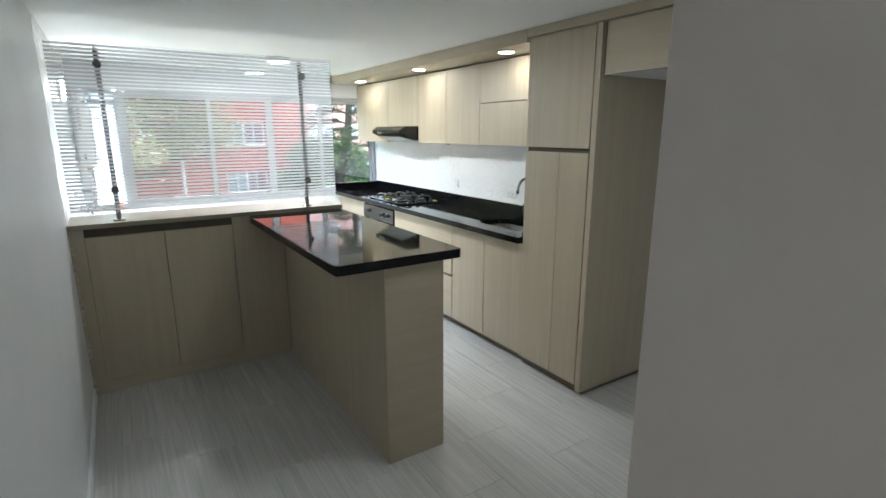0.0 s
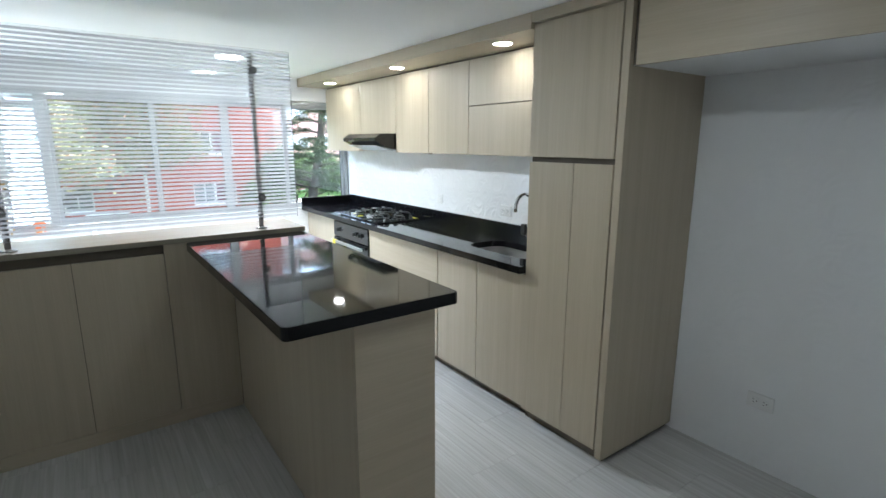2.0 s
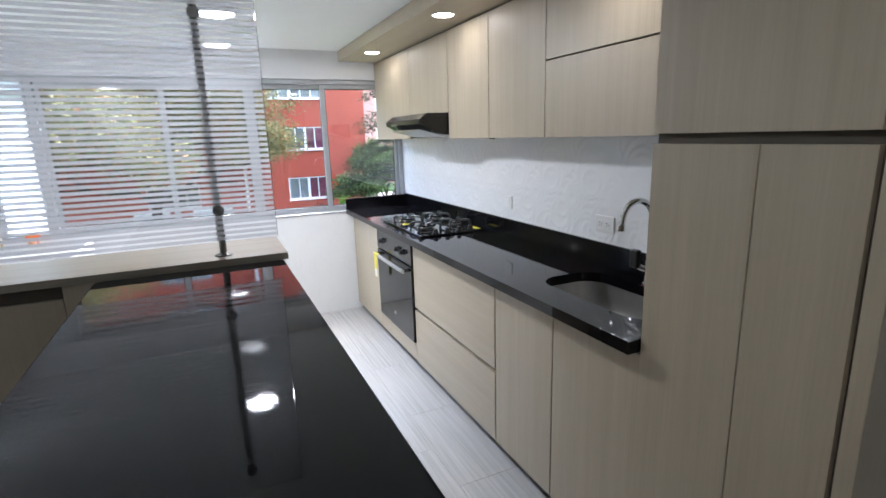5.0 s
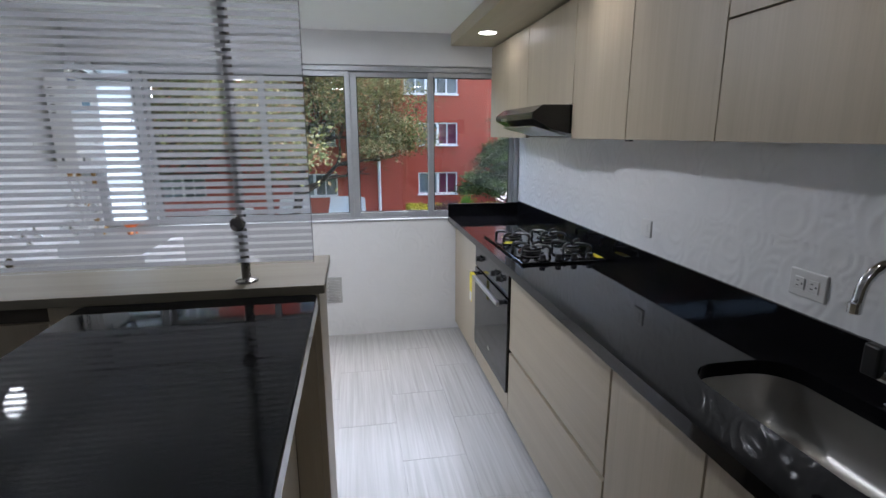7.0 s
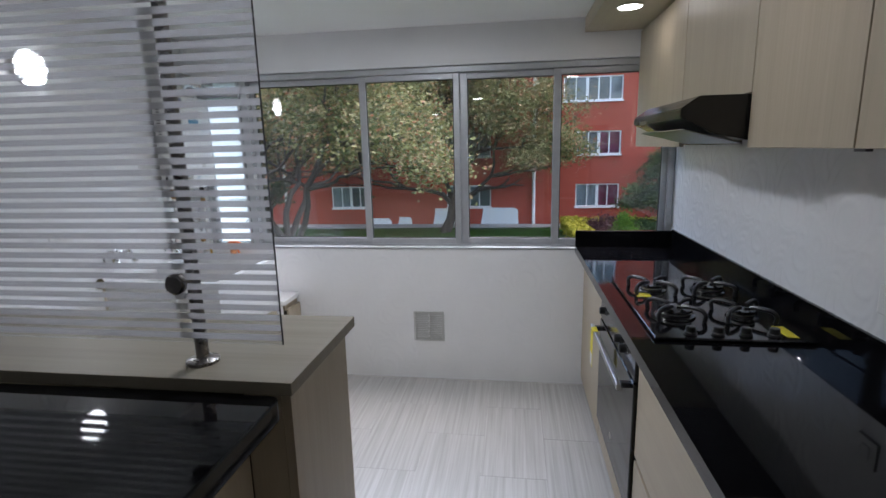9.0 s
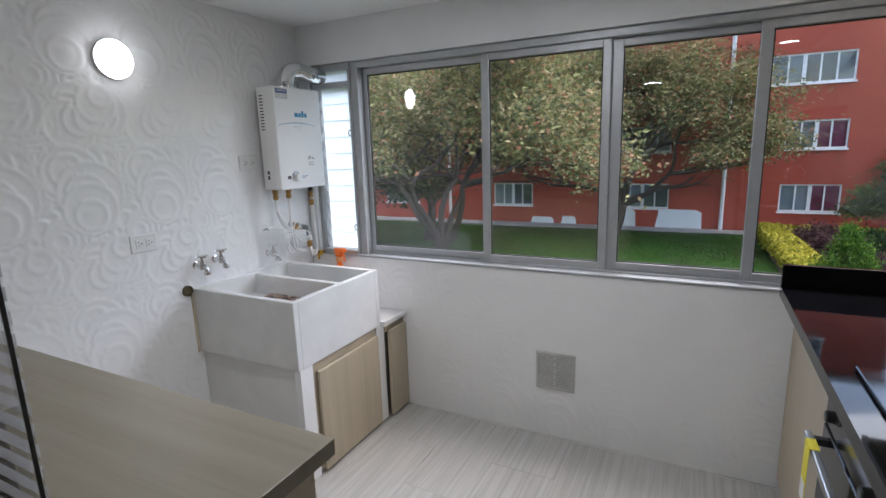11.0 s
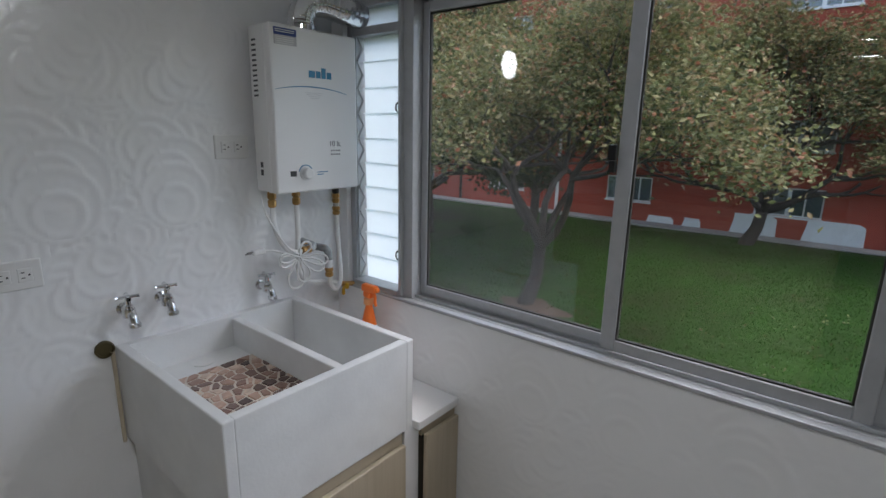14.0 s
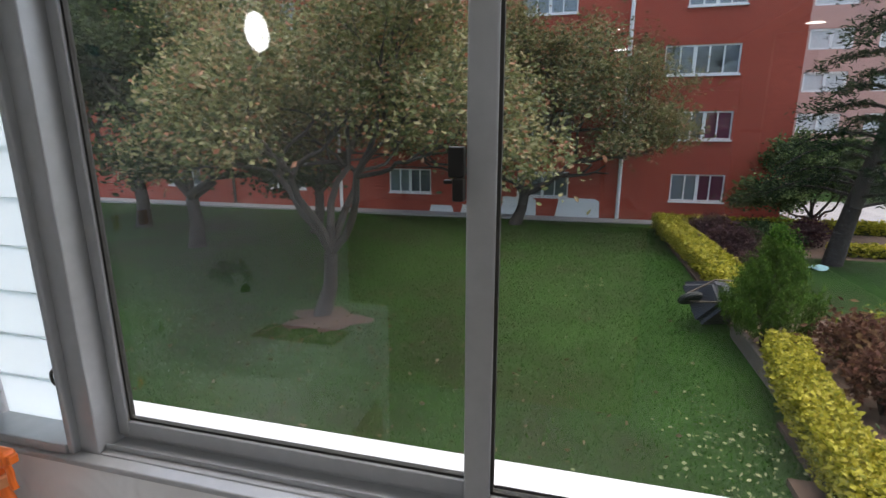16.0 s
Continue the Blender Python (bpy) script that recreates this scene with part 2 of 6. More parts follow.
# ---- shape helpers ----
def box(bm, x0, x1, y0, y1, z0, z1, bevel=0.0, segments=2):
    g = bmesh.ops.create_cube(bm, size=1.0)
    vs = g["verts"]
    for v in vs:
        v.co = Vector(((x0 + x1) / 2 + v.co.x * (x1 - x0), (y0 + y1) / 2 + v.co.y * (y1 - y0), (z0 + z1) / 2 + v.co.z * (z1 - z0)))
    if bevel:
        es = list({e for v in vs for e in v.link_edges})
        bmesh.ops.bevel(bm, geom=es, offset=bevel, segments=segments, affect="EDGES", profile=0.5)
    return bm


def boxes(*rows, bevel=0.0):
    bm = bmesh.new()
    for r in rows:
        box(bm, *r, bevel=bevel)
    return bm


def lathe(bm, profile, m=Matrix(), n=24):
    """A turned body from (radius, height) pairs, about the local z of m."""
    rings = []
    for r, h in profile:
        rings.append([bm.verts.new(m @ Vector((r * math.cos(2 * math.pi * i / n), r * math.sin(2 * math.pi * i / n), h))) for i in range(n)])
    for a, c in zip(rings, rings[1:]):
        for i in range(n):
            bm.faces.new((a[i], a[(i + 1) % n], c[(i + 1) % n], c[i]))
    bm.faces.new(list(reversed(rings[0])))
    bm.faces.new(rings[-1])
    return bm


def tube(bm, pts, radius, n=10, radii=None):
    """A round tube along points."""
    pts = [Vector(p) for p in pts]
    rings = []
    side = None
    for i, p in enumerate(pts):
        d = (pts[min(i + 1, len(pts) - 1)] - pts[max(i - 1, 0)]).normalized()
        if side is None:
            side = d.orthogonal().normalized()
        side = (side - d * side.dot(d)).normalized()
        up = d.cross(side)
        r = radii[i] if radii else radius
        rings.append([bm.verts.new(p + r * (math.cos(2 * math.pi * k / n) * side + math.sin(2 * math.pi * k / n) * up)) for k in range(n)])
    for a, c in zip(rings, rings[1:]):
        for k in range(n):
            bm.faces.new((a[k], a[(k + 1) % n], c[(k + 1) % n], c[k]))
    bm.faces.new(list(reversed(rings[0])))
    bm.faces.new(rings[-1])
    return bm


def smooth_path(pts, steps=8):
    """Points along a smooth curve through the given ones."""
    p = [Vector(q) for q in pts]
    p = [2 * p[0] - p[1]] + p + [2 * p[-1] - p[-2]]
    out = []
    for i in range(1, len(p) - 2):
        for k in range(steps):
            t = k / steps
            out.append(0.5 * (2 * p[i] + (p[i + 1] - p[i - 1]) * t + (2 * p[i - 1] - 5 * p[i] + 4 * p[i + 1] - p[i + 2]) * t * t + (3 * p[i] - p[i - 1] - 3 * p[i + 1] + p[i + 2]) * t ** 3))
    out.append(p[-2])
    return out


BASE = {}


def finish(bm, name, mat):
    bmesh.ops.recalc_face_normals(bm, faces=bm.faces)
    area = {f: f.calc_area() for f in bm.faces}
    for e in bm.edges:
        if len(e.link_faces) == 2:
            a, c = sorted(area[f] for f in e.link_faces)
            turn = e.calc_face_angle(0)
            # a broad flat face stays flat beside its narrow eased edge
            e.smooth = turn < 0.7 and not (turn > 0.2 and c > 6 * a)
    for f in bm.faces:
        f.smooth = not all(e.calc_face_angle(0) > 0.33 for e in f.edges)
    me = bpy.data.meshes.new(name)
    bm.to_mesh(me)
    bm.free()
    for mm in (mat if isinstance(mat, (list, tuple)) else [mat]):
        me.materials.append(mm)
    return me


def thing(name, at, label, category, group="", kind=""):
    """An empty at a thing's base, which carries its parts."""
    ob = new(name)
    ob.location = at
    BASE[ob] = Matrix.Translation(at).inverted()
    return tagged(ob, label, category, group, kind)


def part(name, bm, mat, parent=None, label="", round_it=True):
    me = finish(bm, name, mat)
    if not round_it:
        me.polygons.foreach_set("use_smooth", [False] * len(me.polygons))
    ob = new(name, me)
    if parent is not None:
        ob.parent = parent
        if parent in BASE:
            ob.matrix_parent_inverse = BASE[parent]
    return tagged(ob, label)


def solid(name, bm, mat, label, category, group="", kind="", round_it=True):
    return tagged(part(name, bm, mat, None, "", round_it), label, category, group, kind)


def structure(name, bm, mat, label="", category=""):
    return tagged(part(name, bm, mat), label, category, "", "structure")


# ---- the rooms ----
XL, XR, XF, YW = -0.14, 2.84, 2.945, 6.0
structure("wall_west", boxes((XL - 0.15, XL, -1.6, 3.84, -0.1, CEIL), (XL - 0.15, XL - 0.012, 3.84, 6.15, -0.1, CEIL)), WHITE, "smooth white painted wall, tiled by the laundry", "wall")
structure("wall_north", boxes((XL, XR, YW + 0.012, 6.15, -0.1, 0.868), (XL, XR, YW, 6.15, 1.962, CEIL), (XL, -0.075, YW, 6.15, 0.868, 1.962)), WHITE, "white window wall above and under the window", "wall")
structure("wall_east", boxes((XR + 0.012, 3.05, 2.752, 6.15, -0.1, CEIL), (XF, 3.05, 0.6, 2.748, -0.1, CEIL)), WHITE, "white wall behind the kitchen units and fridge recess", "wall")
structure("wall_south", boxes((0.84, XF, 0.60, 0.72, -0.1, CEIL)), WHITE, "white painted end wall", "wall")
structure("wall_corridor", boxes((0.72, 0.838, -1.6, 0.72, -0.1, CEIL), bevel=0.004), GREYWALL, "warm grey painted corridor wall end", "wall")
structure("wall_back", boxes((XL - 0.15, 0.84, -1.75, -1.602, -0.1, CEIL)), WHITE, "white painted wall closing the corridor", "wall")
structure("ceiling", boxes((XL - 0.15, 3.05, -1.75, 6.15, CEIL, CEIL + 0.15)), CEILING, "flat white painted ceiling", "ceiling")
structure("baseboard", boxes((XL, XL + 0.012, -1.6, 3.78, 0, 0.065), bevel=0.003), WHITE, "low white baseboard", "baseboard")
floor = structure("floor", boxes((XL - 0.15, 3.05, -1.75, 6.15, -0.1, -0.0022)), GROUT, "floor of grey wood-look porcelain tiles", "floor")

# soffit over the wall cabinets and tall cabinet
soffit = structure("soffit", boxes((2.31, XR + 0.012, 2.753, YW, 2.10, CEIL - 0.002), (2.31, XF, 0.725, 2.749, 2.13, CEIL - 0.002), bevel=0.002), WOOD_Y, "pale oak soffit with round downlights", "soffit")

# ---- window ----
win = thing("window_1", (1.5, 6.05, 0.87), "silver aluminium sliding window above the white tiled wall", "window", kind="structure")
part("window_frame", boxes((0.212, 0.262, 6.02, 6.10, 0.872, 1.958), (2.80, 2.838, 6.02, 6.10, 0.872, 1.958), (0.263, 2.799, 6.02, 6.10, 1.925, 1.958), (0.263, 2.799, 6.02, 6.10, 0.872, 0.886), (0.263, 2.799, 6.034, 6.038, 0.886, 0.898), (0.263, 2.799, 6.075, 6.079, 0.886, 0.898), bevel=0.003), ALU, win)
part("window_sill", boxes((-0.07, 2.836, 5.991, 6.019, 0.8725, 0.885), bevel=0.003), ALU, win, "thin aluminium sill strip")
part("outer_sill", boxes((-0.1, 2.9, 6.101, 6.225, 0.78, 0.868), bevel=0.006), WHITE, win, "white painted outer ledge")


def sash(x0, x1, y, wl, wr):
    s = part("sash", boxes((x0, x0 + wl, y, y + 0.022, 0.898, 1.924), (x1 - wr, x1, y, y + 0.022, 0.898, 1.924), (x0 + wl, x1 - wr, y, y + 0.022, 0.898, 0.932), (x0 + wl, x1 - wr, y, y + 0.022, 1.89, 1.924), bevel=0.003), ALU, win)
    part("gasket", boxes((x0 + wl, x0 + wl + 0.005, y + 0.006, y + 0.016, 0.933, 1.889), (x1 - wr - 0.005, x1 - wr, y + 0.006, y + 0.016, 0.933, 1.889), (x0 + wl, x1 - wr, y + 0.006, y + 0.016, 1.884, 1.889), (x0 + wl, x1 - wr, y + 0.006, y + 0.016, 0.932, 0.937)), RUBBER, s)
    pane = part("pane", boxes((x0 + wl + 0.005, x1 - wr - 0.005, y + 0.009, y + 0.013, 0.937, 1.884)), PANE, s)
    pane.visible_shadow = False
    return s


sash(0.264, 1.012, 6.066, 0.027, 0.027)
s2 = sash(0.985, 1.60, 6.040, 0.042, 0.036)
sash(1.59, 2.195, 6.066, 0.055, 0.04)
sash(2.15, 2.798, 6.040, 0.042, 0.03)
part("latch", boxes((0.963, 0.985, 6.022, 6.0395, 1.437, 1.478), (0.970, 0.985, 6.018, 6.0395, 1.405, 1.4365), (0.956, 0.969, 6.024, 6.032, 1.428, 1.434), bevel=0.002), BLACKPLASTIC, s2, "black plastic latch")

# louvred window beside it
louvre = thing("window_2", (0.06, 6.05, 0.87), "narrow louvred window of white ribbed glass slats", "window", kind="structure")
part("window_frame", boxes((-0.074, -0.045, 6.02, 6.10, 0.88, 1.958), (0.204, 0.219, 6.005, 6.10, 0.885, 1.958), (-0.045, 0.204, 6.02, 6.10, 1.835, 1.865), (-0.045, 0.204, 6.02, 6.10, 1.93, 1.958), (-0.045, 0.204, 6.0, 6.10, 0.885, 0.905), bevel=0.003), ALU, louvre)
part("top_pane", boxes((-0.045, 0.204, 6.055, 6.06, 1.866, 1.929)), LOUVRE, louvre)
zs = 0.905
while zs < 1.82:
    bm = bmesh.new()
    box(bm, -0.03, 0.200, -0.002, 0.002, -0.0475, 0.0475, bevel=0.001, segments=1)
    bmesh.ops.transform(bm, matrix=pose(0, 6.066, zs + 0.048, 2, 0, 0), verts=bm.verts)
    part("slat", bm, LOUVRE, louvre)
    bm = boxes((-0.03, 0.200, 6.056, 6.060, zs + 0.0945, zs + 0.0975))
    part("slat_edge", bm, LOUVRE, louvre)
    # crank links of the slat
    bm = bmesh.new()
    tube(bm, [(-0.036, 6.035, zs + 0.005), (-0.036, 6.062, zs + 0.05), (-0.036, 6.035, zs + 0.095)], 0.005, 6)
    part("link", bm, ALU, louvre)
    zs += 0.0935
part("rail", boxes((-0.044, -0.038, 6.03, 6.075, 0.90, 1.834), (0.1985, 0.2035, 6.05, 6.08, 0.90, 1.834)), ALU, louvre)
for zc in (1.58, 1.04):
    bm = bmesh.new()
    tube(bm, [(0.192 + 0.011 * math.cos(a), 6.018, zc + 0.016 * math.sin(a)) for a in np.linspace(0, 6.2, 14)], 0.003, 6)
    part("ring", bm, RUBBER, louvre, "small dark pull ring")


# ---- kitchen base units along the east wall ----
FX = 2.345
UNITS = "kitchen base units"


def front(x, y0, y1, z0, z1, parent, name="door", mat=None, label=""):
    return part(name, boxes((x, x + 0.018, y0 + 0.0025, y1 - 0.0025, z0, z1), bevel=0.0012), mat or WOOD_V, parent, label)


def base_unit(y0, y1, doors, label, name="base_cabinet"):
    u = thing(name, (2.6, (y0 + y1) / 2, 0), label, "cabinet", UNITS)
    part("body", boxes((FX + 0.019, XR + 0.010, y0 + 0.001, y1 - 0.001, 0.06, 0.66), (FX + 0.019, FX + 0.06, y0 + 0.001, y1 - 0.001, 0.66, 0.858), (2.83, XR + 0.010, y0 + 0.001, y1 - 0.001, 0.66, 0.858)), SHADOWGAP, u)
    part("plinth", boxes((FX + 0.05, FX + 0.065, y0, y1, 0.0, 0.0595)), PLINTH, u, "dark recessed plinth")
    for d in doors:
        front(FX, *d, u)
    return u


base_unit(5.302, 5.985, [(5.305, 5.985, 0.062, 0.845)], "pale oak base cabinet with one plain door beside the window")
drawers = base_unit(3.602, 4.60, [], "pale oak base cabinet with two wide drawers")
front(FX, 3.604, 4.598, 0.062, 0.412, drawers, "drawer_front", WOOD_Y)
front(FX, 3.604, 4.598, 0.432, 0.845, drawers, "drawer_front", WOOD_Y)
base_unit(2.756, 3.60, [(3.18, 3.598, 0.062, 0.845), (2.757, 3.178, 0.062, 0.845)], "pale oak sink cabinet with two plain doors")

# oven built in between the units
oven = thing("oven", (2.6, 4.95, 0.06), "built-in black glass oven with steel handle bar", "oven")
part("body", boxes((FX + 0.022, 2.83, 4.62, 5.28, 0.17, 0.62)), BLACK, oven)
part("bottom_panel", boxes((FX, FX + 0.018, 4.603, 5.299, 0.062, 0.172), bevel=0.0012), WOOD_Y, oven, "pale oak filler panel")
part("door", boxes((FX - 0.012, FX + 0.02, 4.606, 5.296, 0.182, 0.688), bevel=0.004), BLACKGLASS, oven, "black glass door")
part("control_panel", boxes((FX - 0.010, FX + 0.02, 4.606, 5.296, 0.696, 0.835), bevel=0.004), BLACK, oven)
part("handle", boxes((FX - 0.062, FX - 0.044, 4.64, 5.26, 0.648, 0.672), bevel=0.004), STEEL, oven, "flat brushed steel handle bar")
for yy in (4.67, 5.23):
    part("handle_bracket", boxes((FX - 0.044, FX - 0.011, yy - 0.012, yy + 0.012, 0.65, 0.67), bevel=0.003), BLACKPLASTIC, oven)
for yy in (4.74, 4.84, 5.17):
    bm = bmesh.new()
    lathe(bm, [(0.021, 0.0), (0.021, 0.006), (0.017, 0.008), (0.016, 0.026), (0.013, 0.029)], pose(FX - 0.010, yy, 0.765, 0, -90, 0), 20)
    k = part("knob", bm, BLACKPLASTIC, oven)
    bm = bmesh.new()
    lathe(bm, [(0.0225, 0.001), (0.0225, 0.004)], pose(FX - 0.010, yy, 0.765, 0, -90, 0), 20)
    part("knob_ring", bm, CHROME, k, "chrome ring")
bm = bmesh.new()
lathe(bm, [(0.018, 0.0), (0.018, 0.0015)], pose(FX - 0.012, 4.95, 0.285, 0, -90, 0) @ Matrix.Diagonal((0.6, 1.2, 1, 1)), 20)
part("badge", bm, STEEL, oven, "small oval maker's badge")
part("energy_label", boxes((FX - 0.0665, FX - 0.0655, 5.15, 5.21, 0.50, 0.672), (FX - 0.0665, FX - 0.043, 5.15, 5.21, 0.6725, 0.6735)), YELLOW, oven, "yellow energy label hanging from the handle")
part("label_print", boxes((FX - 0.0675, FX - 0.0667, 5.155, 5.205, 0.505, 0.56)), PLASTICWHITE, oven)


def rounded_rect(x0, x1, y0, y1, r, n=6):
    out = []
    for cx, cy, a0 in ((x1 - r, y1 - r, 0), (x0 + r, y1 - r, 90), (x0 + r, y0 + r, 180), (x1 - r, y0 + r, 270)):
        for i in range(n + 1):
            a = radians(a0 + 90 * i / n)
            out.append((cx + r * math.cos(a), cy + r * math.sin(a)))
    return out


def rounded_slab(x0, x1, y0, y1, z0, z1, r, c):
    """A slab with rounded corners and eased edges."""
    bm = bmesh.new()
    prev, first = None, None
    for inset, z in ((c, z0), (c * 0.3, z0 + c * 0.3), (0, z0 + c), (0, z1 - c), (c * 0.3, z1 - c * 0.3), (c, z1)):
        ring = [bm.verts.new((px, py, z)) for px, py in rounded_rect(x0 + inset, x1 - inset, y0 + inset, y1 - inset, r - inset)]
        if prev:
            for i in range(len(ring)):
                j = (i + 1) % len(ring)
                bm.faces.new((prev[i], prev[j], ring[j], ring[i]))
        else:
            first = ring
        prev = ring
    bm.faces.new(prev)
    bm.faces.new(list(reversed(first)))
    return bm


def slab_with_hole(x0, x1, y0, y1, z0, z1, hole):
    """A slab whose rounded hole goes right through it."""
    bm = bmesh.new()
    n = len(hole) // 4
    corner = [(x1, y1), (x0, y1), (x0, y0), (x1, y0)]
    def ring(pts, z):
        return [bm.verts.new((px, py, z)) for px, py in pts]
    top, low = ring(hole, z1), ring(hole, z0)
    ct, cl = ring(corner, z1), ring(corner, z0)
    m = len(hole)
    for i in range(m):
        j = (i + 1) % m
        bm.faces.new((top[i], top[j], low[j], low[i]))
    for q in range(4):
        for c, inner in ((ct, top), (cl, low)):
            for i in range(n - 1):
                bm.faces.new((c[q], inner[q * n + i], inner[q * n + i + 1]))
            bm.faces.new((c[q], inner[q * n + n - 1], inner[(q * n + n) % m], c[(q + 1) % 4]))
        bm.faces.new((ct[q], ct[(q + 1) % 4], cl[(q + 1) % 4], cl[q]))
    return bm


SX0, SX1, SY0, SY1 = 2.43, 2.73, 2.84, 3.41
worktop = thing("worktop", (2.56, 4.4, 0.86), "polished black granite kitchen worktop with low upstand", "worktop")
wt = slab_with_hole(2.288, XR + 0.010, 2.754, 5.998, 0.86, 0.90, rounded_rect(SX0, SX1, SY0, SY1, 0.10))
bmesh.ops.bevel(wt, geom=[e for e in wt.edges if e.is_valid and len(e.link_faces) == 2 and e.calc_face_angle(0) > 1.2], offset=0.003, segments=2, affect="EDGES")
part("slab", wt, GRANITE, worktop)
part("upstand", boxes((XR - 0.012, XR + 0.008, 2.756, 5.978, 0.9005, 1.0), bevel=0.002), GRANITE, worktop)
part("side_upstand", boxes((2.289, XR + 0.008, 5.979, 5.998, 0.9005, 0.99), bevel=0.002), GRANITE, worktop)

# undermounted sink bowl
sink = thing("sink", (2.58, 3.12, 0.72), "brushed steel sink bowl under the black worktop", "sink")
bm = bmesh.new()
prev = None
for z, grow, r in ((0.859, 0.006, 0.10), (0.80, 0.0, 0.10), (0.735, -0.012, 0.09), (0.715, -0.03, 0.075), (0.708, -0.06, 0.05), (0.704, -0.12, 0.02)):
    ring = [bm.verts.new((px, py, z)) for px, py in rounded_rect(SX0 - grow, SX1 + grow, SY0 - grow, SY1 + grow, r)]
    if prev:
        for i in range(len(ring)):
            j = (i + 1) % len(ring)
            bm.faces.new((prev[i], prev[j], ring[j], ring[i]))
    prev = ring
bm.faces.new(prev)
part("bowl", bm, STEEL, sink)
bm = bmesh.new()
lathe(bm, [(0.045, 0.704), (0.045, 0.7065), (0.03, 0.7065), (0.03, 0.705), (0.004, 0.708)], pose(2.58, 3.12, 0), 24)
part("drain", bm, CHROME, sink)

# swan-neck tap
tap = thing("kitchen_tap", (2.765, 3.13, 0.90), "chrome swan-neck tap with black lever behind the sink", "tap")
bm = bmesh.new()
lathe(bm, [(0.026, 0.9), (0.026, 0.908), (0.02, 0.912), (0.019, 0.99), (0.016, 0.995), (0.0125, 1.0)], pose(2.765, 3.13, 0), 20)
part("base", bm, CHROME, tap)
arc = [(2.765, 3.13, 0.99), (2.765, 3.13, 1.16)] + [(2.765 - 0.065 * (1 - math.cos(a)), 3.13 + 0.012 * (1 - math.cos(a)), 1.16 + 0.075 * math.sin(a)) for a in np.linspace(0.25, 2.9, 10)]
bm = bmesh.new()
tube(bm, arc + [(2.634, 3.155, 1.145)], 0.0115, 12)
part("spout", bm, CHROME, tap)
bm = bmesh.new()
lathe(bm, [(0.0135, 0), (0.0135, 0.022), (0.012, 0.024)], pose(2.632, 3.155, 1.126), 16)
part("aerator", bm, CHROME, tap)
bm = boxes((2.715, 2.74, 3.15, 3.19, 0.965, 1.04), bevel=0.006)
part("lever", bm, BLACKPLASTIC, tap, "black lever")
bm = bmesh.new()
tube(bm, [(2.765, 3.13, 0.955), (2.728, 3.168, 0.975)], 0.012, 10)
part("lever_stem", bm, CHROME, tap)

# gas hob
hob = thing("gas_hob", (2.58, 4.83, 0.90), "black glass gas hob with four burners and iron grates", "hob")
part("plate", boxes((2.355, 2.815, 4.475, 5.18, 0.9008, 0.912), bevel=0.004), BLACKGLASS, hob)
for bx, by, br in ((2.475, 5.0, 0.042), (2.475, 4.69, 0.05), (2.69, 5.0, 0.05), (2.69, 4.69, 0.036)):
    bm = bmesh.new()
    lathe(bm, [(br + 0.016, 0.912), (br + 0.014, 0.918), (br, 0.922), (br, 0.931), (br + 0.004, 0.932), (br + 0.003, 0.939), (0.01, 0.941)], pose(bx, by, 0), 24)
    part("burner", bm, BLACK, hob)
    bm = bmesh.new()
    lathe(bm, [(br - 0.004, 0.9225), (br + 0.0015, 0.924), (br + 0.0015, 0.929), (br - 0.004, 0.93)], pose(bx, by, 0), 24)
    part("burner_ring", bm, STEEL, hob)
    for q in range(4):
        a = radians(45 + 90 * q)
        ca, sa = math.cos(a), math.sin(a)
        bm = bmesh.new()
        tube(bm, smooth_path([(bx + 0.022 * ca, by + 0.022 * sa, 0.949), (bx + 0.05 * ca, by + 0.05 * sa, 0.953), (bx + 0.088 * ca, by + 0.088 * sa, 0.951), (bx + 0.104 * ca, by + 0.104 * sa, 0.936), (bx + 0.100 * ca, by + 0.100 * sa, 0.9135)], 4), 0.0075, 8)
        part("grate_finger", bm, CASTIRON, hob)
for q, (kx, ky) in enumerate(((2.47, 4.515), (2.55, 4.515), (2.63, 4.515), (2.71, 4.515))):
    bm = bmesh.new()
    lathe(bm, [(0.019, 0.912), (0.019, 0.918), (0.015, 0.921), (0.014, 0.936), (0.011, 0.938)], pose(kx, ky, 0), 18)
    part("knob", bm, BLACKPLASTIC, hob)
part("sticker", boxes((2.40, 2.455, 4.90, 4.955, 0.9125, 0.9132)), YELLOW, hob, "yellow warning sticker")
part("sticker", boxes((2.44, 2.50, 5.045, 5.085, 0.9125, 0.9132)), YELLOW, hob, "yellow warning sticker")
part("sticker", boxes((2.74, 2.775, 4.50, 4.60, 0.9125, 0.9132)), YELLOW, hob, "yellow warning sticker")

# ---- wall cabinets ----
UX = 2.613
WU = "kitchen wall cabinets"


def wall_unit(y0, y1, z0, fronts, label):
    u = thing("wall_cabinet", (2.72, (y0 + y1) / 2, z0), label, "cabinet", WU)
    part("body", boxes((UX + 0.019, XR + 0.010, y0 + 0.001, y1 - 0.001, z0, 2.098), bevel=0.001), WOOD_V, u)
    # thin sheet added behind the doors; its dark colour is the gaps' shade
    part("recess", boxes((UX + 0.012, UX + 0.0188, y0 + 0.0015, y1 - 0.0015, z0 + 0.004, 2.098)), SHADOWGAP, u)
    for d in fronts:
        front(UX - 0.007, *d, u)
    return u


